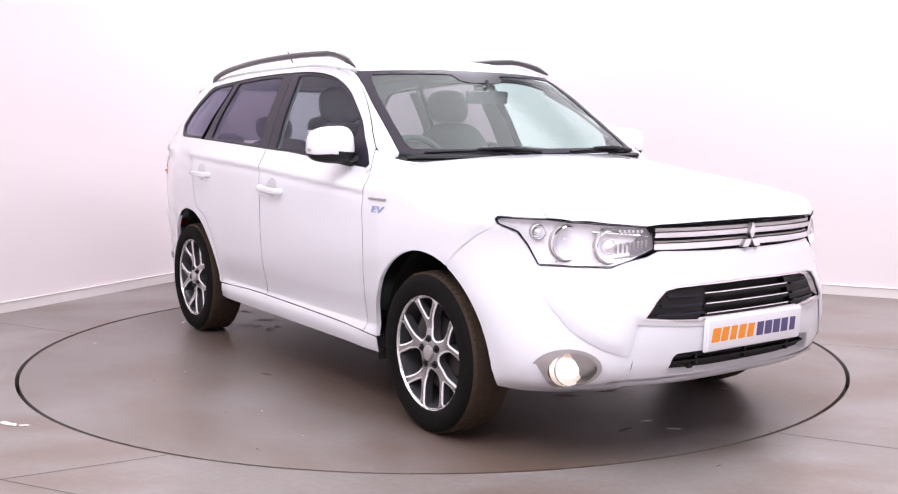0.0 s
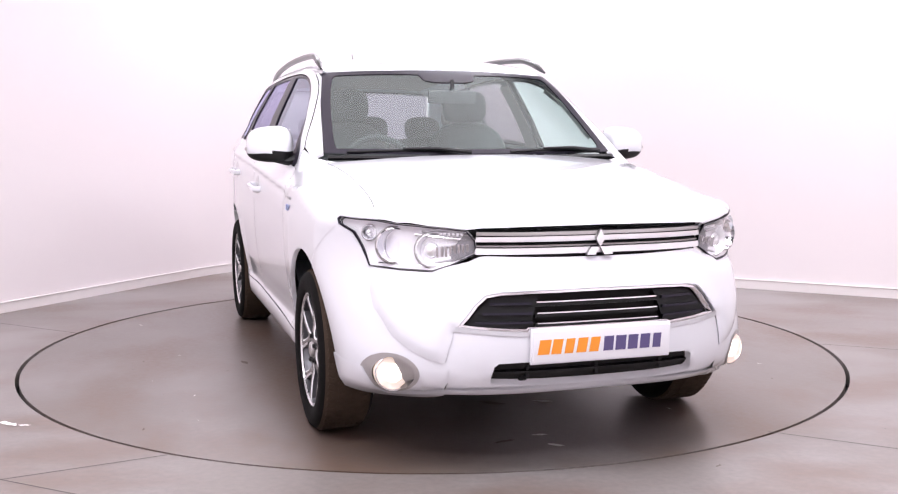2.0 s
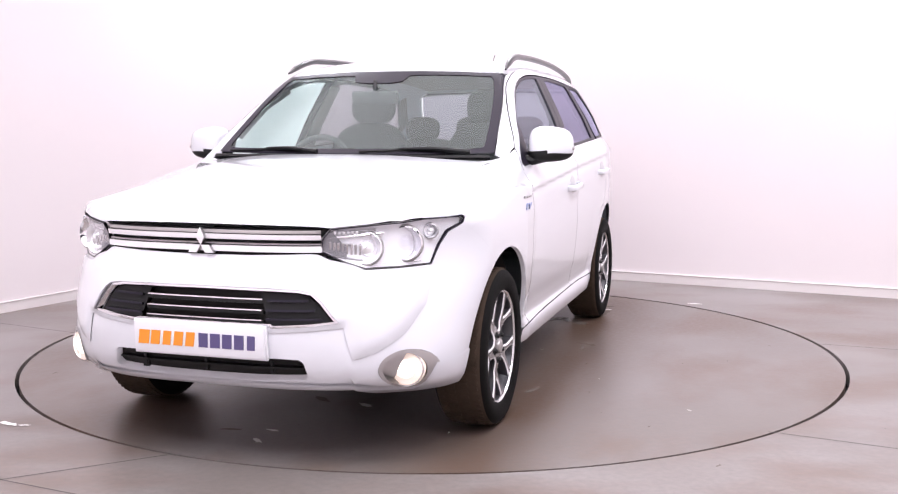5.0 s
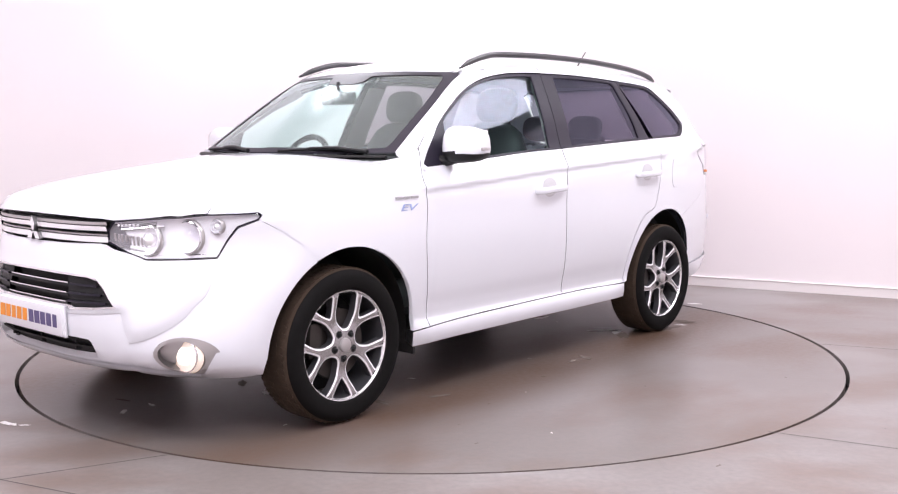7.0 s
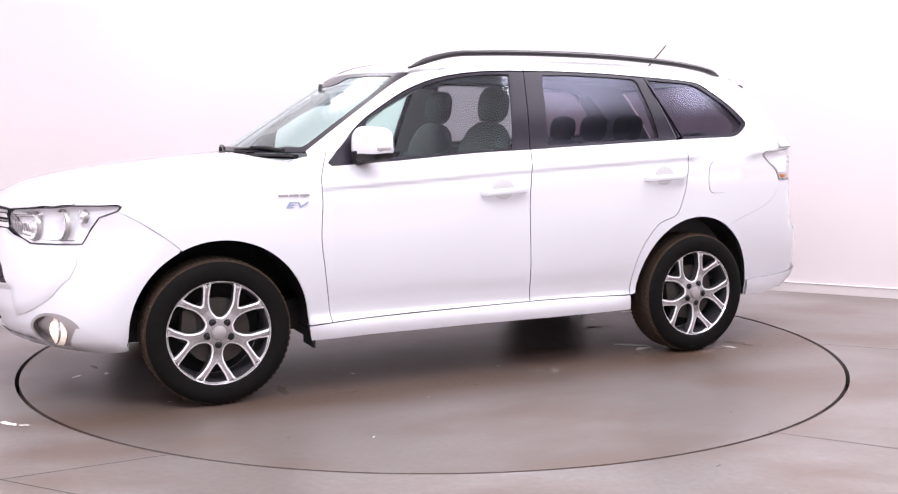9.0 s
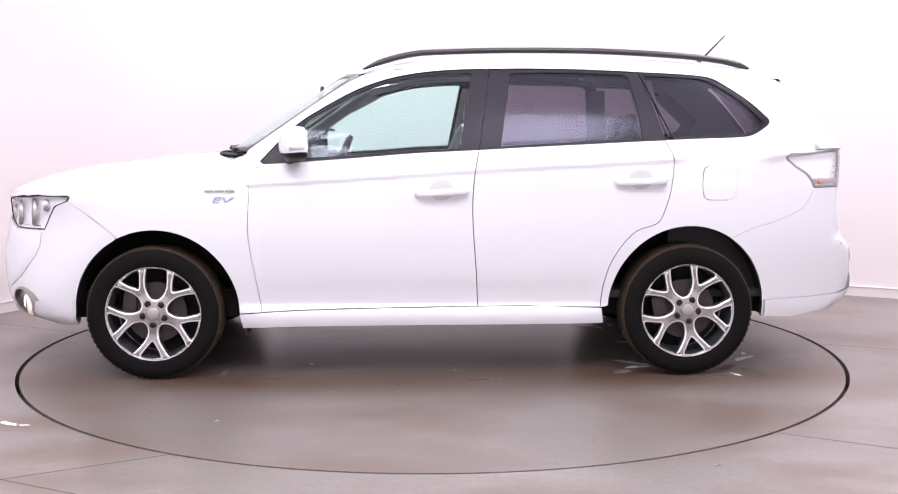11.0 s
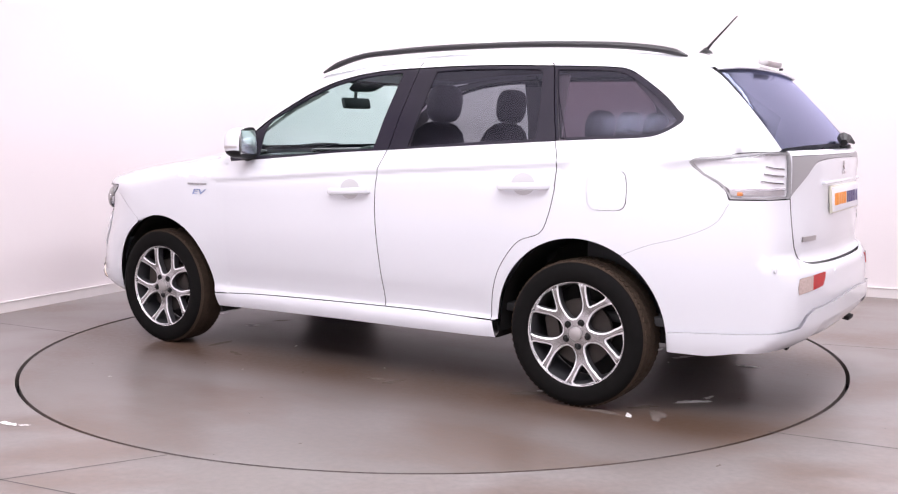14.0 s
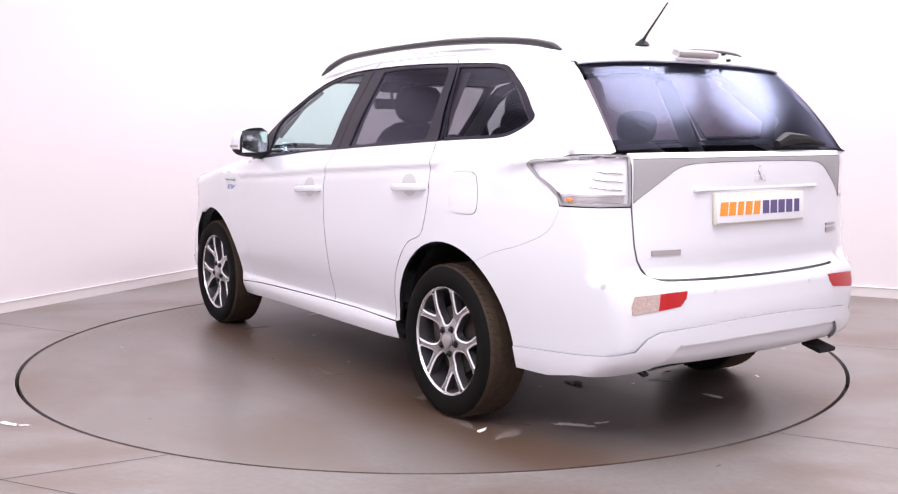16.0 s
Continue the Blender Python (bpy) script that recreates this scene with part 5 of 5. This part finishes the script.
tube(bm, [(p[0] - 0.012, p[1], p[2]) for p in B((-0.14, 1.158), (-0.3, 1.16), (-0.46, 1.158))], 0.007, 6)
part("blade", bm, BLACK, wiper)
for y0, z0, w, h in ((0.48, 0.775, 0.125, 0.020), (-0.52, 0.835, 0.10, 0.010), (-0.52, 0.812, 0.10, 0.018)):
    q = [(y0 - w / 2, z0 - h / 2), (y0 + w / 2, z0 - h / 2), (y0 + w / 2, z0 + h / 2), (y0 - w / 2, z0 + h / 2)]
    panel("tailgate_script", [laid(B(*q), (1, 0, 0), gap=0, lift=0.004)], SATIN, car, "small silver script bar", depth=0.005)
em2 = []
for a in (90, 210, 330):
    pts = [(0.018 * 0, 1.055)] + [(r * math.cos(radians(a + b)), 1.055 + r * math.sin(radians(a + b))) for r, b in ((0.022, 30), (0.04, 0), (0.022, -30))]
    em2.append(laid(B(*pts), (1, 0, 0), gap=0.0, lift=0.006, step=0.02))
panel("badge", em2, CHROME, car, "chrome badge of plain lozenges", depth=0.006)
# plate shelf over the rear plate
bm = bmesh.new()
bevel_box(bm, 0.03, 0.72, 0.014, pose(-2.253, 0, 1.004, 0, 14, 0), 0.0065)
part("tailgate_handle", bm, PAINT, car, "white tailgate handle ledge")
for y, z in ((0.75, 0.66), (0.22, 0.62), (-0.22, 0.62), (-0.75, 0.66)):
    c = on_skin([(-2.2, y, z)], (1, -0.6 * np.sign(y), 0))[0]
    bm = bmesh.new()
    lathe(bm, [(0.0005, 0.002), (0.011, 0.0015), (0.0125, -0.004)], look(tuple(c), (c[0] - 1, c[1] * 1.4, c[2])) @ pose(0, 0, 0, -90), 18)
    part("parking_sensor", bm, PAINT, car)

# ---- sides: handles, mirrors, rails, badges ----
for s in (1, -1):
    for x0, x1, z0, z1 in ((0.03, -0.212, 0.926, 0.938), (-0.958, -1.2, 0.979, 0.987)):
        xm, zm = (x0 + x1) / 2, (z0 + z1) / 2
        yb = S((xm, zm))[0][1]
        bm = bmesh.new()
        pts = [(x0, yb - 0.004, z0), (x0 - 0.02, yb + 0.028, z0), (xm, yb + 0.036, zm), (x1 + 0.02, yb + 0.03, z1), (x1, yb - 0.004, z1)]
        c = curve(pts, 4)
        tube(bm, [(p[0], s * p[1], p[2]) for p in c], 0.014, 8, 1.2)
        hd = part("door_handle", bm, PAINT, car, "white pull handle")
        # Flat disc in darker paint, which stands in for shade in the handle's hollow.
        bm = bmesh.new()
        ring = []
        cup = [laid(S(*[(xm + 0.060 * math.cos(a), zm + 0.010 + 0.050 * math.sin(a)) for a in np.linspace(0, 2 * math.pi, 25)[:-1]]), (0, -1, 0), gap=0, lift=0.0012, step=0.02)]
        bm.free()
        panel("handle_cup", cup, material("recess_shade_paint", (0.56, 0.555, 0.575), 0.35, coat=1.0) if s > 0 and x0 > 0 else bpy.data.materials["recess_shade_paint"], hd, mirror=s, depth=0.002)
    # mirror
    bm = bmesh.new()
    shell = bmesh.ops.create_uvsphere(bm, u_segments=32, v_segments=20, radius=1)["verts"]
    for v in shell:
        x, y, z = v.co
        k = (abs(x) ** 3.2 + abs(y) ** 3.2 + abs(z) ** 3.2) ** (1 / 3.2)
        x, y, z = x / k, y / k, z / k
        x = max(x, -0.35)
        v.co = (0.085 * x, 0.108 * y * (1 - 0.06 * z), 0.084 * z * (1 - 0.10 * y))
    m = pose(0.607, s * 0.918, 1.168, 0, 0, 16 * s)
    if s < 0:
        m = m @ Matrix.Diagonal((1, -1, 1, 1))
    for fc in bm.faces:
        zc = fc.calc_center_median()
        fc.material_index = 1 if (zc.z < -0.036 or zc.x < -0.026) else 0
    bmesh.ops.transform(bm, matrix=m, verts=bm.verts)
    mir = part("door_mirror", bm, PAINT, car, "white door mirror with black underside", mats=[PAINT, BLACK])
    bm = bmesh.new()
    bevel_box(bm, 0.006, 0.185, 0.125, m @ pose(-0.0315, 0, 0.005), 0.0028)
    part("mirror_glass", bm, CHROME, mir, "mirror glass")
    bm = bmesh.new()
    bevel_box(bm, 0.075, 0.03, 0.016, m @ pose(0.02, 0.095, -0.02, 0, 0, 0), 0.005)
    part("indicator", bm, SATIN, mir, "clear indicator strip")
    bm = bmesh.new()
    tube(bm, [(0.64, s * 0.895, 1.105), (0.655, s * 0.84, 1.09), (0.66, s * 0.79, 1.10)], [0.03, 0.028, 0.03], 10, 0.8)
    part("mirror_foot", bm, BLACK, mir)
    # roof rail
    line = curve([(0.30, 0.612, 1.545), (0.19, 0.605, 1.588), (0.05, 0.598, 1.622), (-0.1, 0.592, 1.634), (-0.45, 0.585, 1.644), (-0.9, 0.582, 1.641), (-1.3, 0.575, 1.622), (-1.52, 0.568, 1.600), (-1.64, 0.562, 1.578), (-1.71, 0.558, 1.556)], 5)
    bm = bmesh.new()
    n = len(line)
    radii = [0.016 * min(1, 0.35 + i / 6, 0.3 + (n - 1 - i) / 6) for i in range(n)]
    tube(bm, [(p[0], s * p[1], p[2]) for p in line], radii, 10, 1.0)
    rail = part("roof_rail", bm, RAIL, car, "dark grey roof rail")
    # fender badge: bars over two letters
    font = bpy.data.curves.new("badge_text", "FONT")
    font.body, font.size, font.extrude, font.align_x = "EV", 0.075, 0.002, "CENTER"
    font.shear = 0.25
    c = S((0.985, 0.902))[0]
    txt = new("badge_text", font)
    dg = bpy.context.evaluated_depsgraph_get()
    me = bpy.data.meshes.new_from_object(txt.evaluated_get(dg))
    bpy.data.objects.remove(txt)
    me.materials.clear()
    me.materials.append(BLUE)
    base = pose(c[0], s * (c[1] + 0.003), c[2] - 0.02, 90, 0, 180 if s > 0 else 0)
    me.transform(base @ Matrix.Diagonal((1.2, 0.55, 1, 1)))
    ob = new("fender_badge", me)
    ob.parent = car
    tagged(ob, "chrome and blue EV badge on the fender")
    for k in range(3):
        bm = bmesh.new()
        bevel_box(bm, 0.045, 0.004, 0.010, pose(c[0] + 0.055 - 0.05 * k, s * (c[1] + 0.002), c[2] + 0.038), 0.0015)
        part("badge_bar", bm, GARNISH, ob)
# antenna
bm = bmesh.new()
z0 = float(T((-1.60, 0.0))[0][2])
lathe(bm, [(0.035, 0.0), (0.028, 0.012), (0.014, 0.022), (0.006, 0.03)], pose(-1.60, 0, z0, 90), 20)
aerial = part("antenna", bm, BLACK, car, "thin black roof antenna")
bm = bmesh.new()
tube(bm, [(-1.605, 0, z0 + 0.02), (-1.63, 0, z0 + 0.05), (-1.75, 0, z0 + 0.172)], [0.008, 0.0055, 0.003], 8)
part("mast", bm, BLACK, aerial)
# front wipers and the cowl
cow = WS(*[(y, 1.122) for y in np.linspace(-0.70, 0.70, 21)])
bm = bmesh.new()
tube(bm, [(p[0] + 0.015, p[1], p[2] - 0.012) for p in cow], 0.02, 6, 0.6)
part("cowl", bm, BLACK, car, "black plastic cowl")
for y0, y1, y2 in ((0.62, 0.30, 0.12), (-0.08, -0.38, -0.62)):
    bm = bmesh.new()
    a, b, c = WS((y0, 1.132), (y1, 1.146), (y2, 1.138))
    tube(bm, [a + np.array((0.03, 0, 0.004)), (a + b) / 2 + np.array((0.028, 0, 0.012)), b + np.array((0.018, 0, 0.004))], [0.011, 0.009, 0.006], 8)
    wiper = part("front_wiper", bm, BLACK, car, "black windscreen wiper")
    bm = bmesh.new()
    tube(bm, [p + np.array((0.012, 0, 0)) for p in WS((y0 - 0.05, 1.138), (y1, 1.143), (y2, 1.136))], 0.006, 6)
    part("blade", bm, BLACK, wiper)

# ---- inside the car ----
def cushion(bm, sx, sy, sz, m, power=3.0):
    """A padded block with rounded sides."""
    made = bmesh.ops.create_uvsphere(bm, u_segments=20, v_segments=12, radius=1)["verts"]
    for v in made:
        x, y, z = v.co
        k = (abs(x) ** power + abs(y) ** power + abs(z) ** power) ** (1 / power)
        v.co = (x / k * sx / 2, y / k * sy / 2, z / k * sz / 2)
    bmesh.ops.transform(bm, matrix=m, verts=made)


def seat(x, y, width=0.50):
    st = tagged(new("seat"), "black leather seat with headrest")
    st.parent = car
    for name, args in (("cushion", (0.50, width, 0.16, pose(x + 0.05, y, 0.68, 0, -6, 0))), ("backrest", (0.16, width, 0.62, pose(x - 0.24, y, 0.98, 0, -14, 0))),
                       ("headrest", (0.10, 0.27, 0.20, pose(x - 0.335, y, 1.375, 0, -8, 0)))):
        bm = bmesh.new()
        cushion(bm, *args)
        part(name, bm, FABRIC, st)
    for s in (-0.05, 0.05):
        bm = bmesh.new()
        tube(bm, [(x - 0.31, y + s, 1.22), (x - 0.33, y + s, 1.35)], 0.007, 6)
        part("headrest_rod", bm, CHROME, st)
    return st


seat(0.02, 0.36)
seat(0.02, -0.36)
rear_bench = tagged(new("rear_bench"), "black leather rear bench with headrests")
rear_bench.parent = car
for name, y, w in (("backrest", 0.33, 0.62), ("backrest", -0.33, 0.62)):
    bm = bmesh.new()
    cushion(bm, 0.16, w, 0.55, pose(-1.12, y, 0.92, 0, -16, 0))
    part(name, bm, FABRIC, rear_bench)
bm = bmesh.new()
cushion(bm, 0.5, 1.25, 0.16, pose(-0.85, 0, 0.66, 0, -5, 0))
part("cushion", bm, FABRIC, rear_bench)
for y in (0.36, 0.0, -0.36):
    bm = bmesh.new()
    cushion(bm, 0.09, 0.24, 0.16, pose(-1.21, y, 1.25, 0, -8, 0))
    part("headrest", bm, FABRIC, rear_bench)
bm = bmesh.new()
bevel_box(bm, 0.42, 1.38, 0.22, pose(0.80, 0, 0.98, 0, 8, 0), 0.06, 3)
bevel_box(bm, 0.25, 0.40, 0.09, pose(0.70, -0.36, 1.08, 0, 12, 0), 0.035, 3)
dash = part("dashboard", bm, CABIN_DARK, car, "dark moulded dashboard")
bm = bmesh.new()
wheel_m = pose(0.50, -0.36, 1.03, 0, 66, 0)
ring_pts = [wheel_m @ Vector((0.185 * math.cos(a), 0.185 * math.sin(a), 0)) for a in np.linspace(0, 2 * math.pi, 41)]
tube(bm, ring_pts, 0.016, 8)
for a in (0, 130, 230):
    tube(bm, [wheel_m @ Vector((0.03 * math.cos(radians(a)), 0.03 * math.sin(radians(a)), -0.01)), wheel_m @ Vector((0.18 * math.cos(radians(a)), 0.18 * math.sin(radians(a)), 0))], 0.014, 6)
bevel_box(bm, 0.13, 0.13, 0.05, wheel_m @ pose(0, 0, -0.01), 0.02)
part("steering_wheel", bm, CABIN_DARK, car, "dark three-spoke steering wheel")
bm = bmesh.new()
bevel_box(bm, 0.03, 0.25, 0.065, pose(0.56, 0.0, 1.40, 0, 12, 0), 0.012)
tube(bm, [(0.565, 0, 1.42), (0.56, 0, 1.485)], 0.01, 8)
part("inner_mirror", bm, CABIN_DARK, car, "rear-view mirror behind the windscreen")
# lining: roof, floor, door cards, pillars
lin_half = [(0.30, 0.0), (0.24, 0.4), (0.18, 0.54), (-0.4, 0.57), (-1.2, 0.555), (-1.75, 0.50), (-1.82, 0.0)]
lin = T(*lin_half, *[(x, -y) for x, y in lin_half[::-1][1:-1]])
panel("headliner", [laid(lin, (0, 0, -1), gap=0, lift=-0.035, step=0.08)], HEADLINER, car, "light grey roof lining", flange=False)
bm = bmesh.new()
bevel_box(bm, 2.9, 1.5, 0.04, pose(-0.55, 0, 0.40), 0.01)
bevel_box(bm, 1.0, 0.20, 0.25, pose(0.15, 0, 0.54), 0.04)
bevel_box(bm, 0.75, 1.3, 0.45, pose(-1.65, 0, 0.62), 0.04)
part("cabin_floor", bm, CABIN_DARK, car, "dark cabin floor and console")
card_f = s3([(0.74, 0.45), (0.74, 1.062), (0.3, 1.097), (-0.24, 1.13), (-0.24, 0.45)])
card_r = s3([(-0.30, 0.45), (-0.30, 1.135), (-0.8, 1.162), (-1.15, 1.178), (-1.15, 0.8), (-0.95, 0.65), (-0.88, 0.45)])
for c in (card_f, card_r):
    both("door_card", [laid(c, (0, -1, 0), gap=0, lift=-0.055, step=0.08)], CABIN_DARK, car, "dark door lining", flange=False)
trunk = s3([(-1.25, 0.76), (-1.25, 1.185), (-1.6, 1.19), (-1.95, 1.10), (-1.95, 0.85), (-1.7, 0.78)])
both("trunk_lining", [laid(trunk, (0, -1, 0), gap=0, lift=-0.05, step=0.08)], CABIN_DARK, car, "dark trunk lining", flange=False)
for xz in ([(-0.27, 1.52), (-0.42, 1.52), (-0.38, 1.12), (-0.20, 1.12)], [(-1.06, 1.51), (-1.18, 1.51), (-1.22, 1.16), (-1.10, 1.16)], [(-1.50, 1.47), (-1.58, 1.50), (-1.80, 1.32), (-1.75, 1.20), (-1.66, 1.22), (-1.70, 1.29)]):
    both("pillar_trim", [laid(s3(np.array(xz)), (0, -1, 0), gap=0, lift=-0.04, step=0.06)], HEADLINER, car, "grey pillar trim", flange=False)
a_trim = np.vstack([S((0.62, 1.24), (0.45, 1.36), (0.25, 1.46)), WS((0.60, 1.50), (0.63, 1.40), (0.67, 1.22))])
both("pillar_trim", [laid(a_trim, (-0.8, -1, -0.5), gap=0, lift=-0.04, step=0.06)], HEADLINER, car, "grey pillar trim", flange=False)


# ---- marks on the floor and on the turntable ----
def scuff(name, x, y, size, seed, mat, parent, stretch=1.8, turn=0.0):
    rnd = random.Random(seed)
    bm = bmesh.new()
    n = 14
    for blot in range(rnd.randint(1, 3)):
        bx, by = rnd.uniform(-1, 1) * size * 0.9, rnd.uniform(-1, 1) * size * 0.35
        k = rnd.uniform(0.35, 1.0) if blot else 1.0
        ring = [bm.verts.new((bx + stretch * size * k * math.cos(a) * rnd.uniform(0.45, 1.1), by + size * k * 0.55 * math.sin(a) * rnd.uniform(0.4, 1.1), 0.001 + 0.0005 * blot + 0.00013 * (seed % 10)))
                for a in (2 * math.pi * i / n for i in range(n))]
        bm.faces.new(ring)
    ob = part(name, bm, mat, parent, smooth=False)
    ob.matrix_basis = pose(x, y, DECK_Z if parent else TABLE_Z, 0, 0, turn)
    return ob


MARKS = [(-1.12, -0.08, 0.03), (-1.31, -0.48, 0.022), (-1.22, -0.65, 0.018), (-1.29, -0.32, 0.008), (-1.52, -0.95, 0.012), (-1.67, -0.45, 0.02), (-1.66, 0.41, 0.03), (-1.72, 0.29, 0.018),
         (0.67, 0.45, 0.009), (-1.03, 0.48, 0.035), (-1.07, 0.57, 0.03), (1.93, -0.11, 0.016), (1.8, -0.12, 0.014), (-1.51, 0.76, 0.02), (-0.99, -0.59, 0.03), (0.9, -0.62, 0.02), (1.32, 0.12, 0.022), (-1.13, -0.62, 0.018), (-1.05, -0.5, 0.015)]
DARK_MARKS = [(-0.23, 0.82, 0.03), (1.27, -0.13, 0.03), (1.84, -0.28, 0.022), (0.8, 0.78, 0.03), (-0.95, 0.70, 0.05), (1.1, 0.62, 0.04), (-1.12, -0.13, 0.03), (0.1, -1.1, 0.02), (-0.31, 0.83, 0.03), (-1.63, 0.69, 0.045), (-1.42, 0.79, 0.05), (-1.52, 0.6, 0.03)]
for k, (x, y, r) in enumerate(MARKS):
    scuff("scuff", x, y, r * 1.8, 100 + k, SCUFF, turntable, 1.5, 37 * k)
for k, (x, y, r) in enumerate(DARK_MARKS):
    scuff("scuff", x, y, r * 1.4, 200 + k, DARK_SCUFF, turntable, 1.7, 53 * k)
rnd = random.Random(5)
for k in range(40):
    r, a = 2.05 * math.sqrt(rnd.random()), rnd.uniform(0, 2 * math.pi)
    scuff("scuff", r * math.cos(a), r * math.sin(a), rnd.uniform(0.003, 0.010), 300 + k, (DARK_SCUFF, DARK_SCUFF, SCUFF)[k % 3], turntable, 1.8, rnd.uniform(0, 360))
for x, y, r, seed in ((-1.80, -1.58, 0.035, 7), (-1.72, -1.60, 0.02, 9), (1.85, 1.42, 0.045, 8), (1.05, -2.15, 0.012, 11)):
    tagged(scuff("floor_scuff", x, y, r, seed, SCUFF if seed < 11 else DARK_SCUFF, None, 1.6, 20 * seed), kind="structure")

# ---- the turning table ----
ANGLES = [(0, -56.51), (0.5, -58.29), (1, -61.9), (1.5, -66.82), (2, -72.99), (2.5, -78.74), (3, -84.85), (3.5, -90.56),
          (4, -96.63), (4.5, -102.45), (5, -108.53), (5.5, -114.39), (6, -120.25), (6.5, -126.1), (7, -131.96), (7.5,
          -137.82), (8, -143.76), (8.5, -149.35), (9, -155.34), (9.5, -161.17), (10, -167.0), (10.5, -172.82), (11,
          -178.65), (11.5, -184.48), (12, -190.4), (12.5, -195.97), (13, -201.95), (13.5, -207.51), (14, -213.62),
          (14.5, -219.08), (15, -225.14), (15.5, -230.73), (16, -236.8)]


def motions():
    table_turn = [(t, pose(0, 0, 0, 0, 0, a)) for t, a in ANGLES]
    walk(turntable, table_turn)
    walk(car, [(t, m @ pose(0.0759, -0.1022, TABLE_Z)) for t, m in table_turn])


motions()
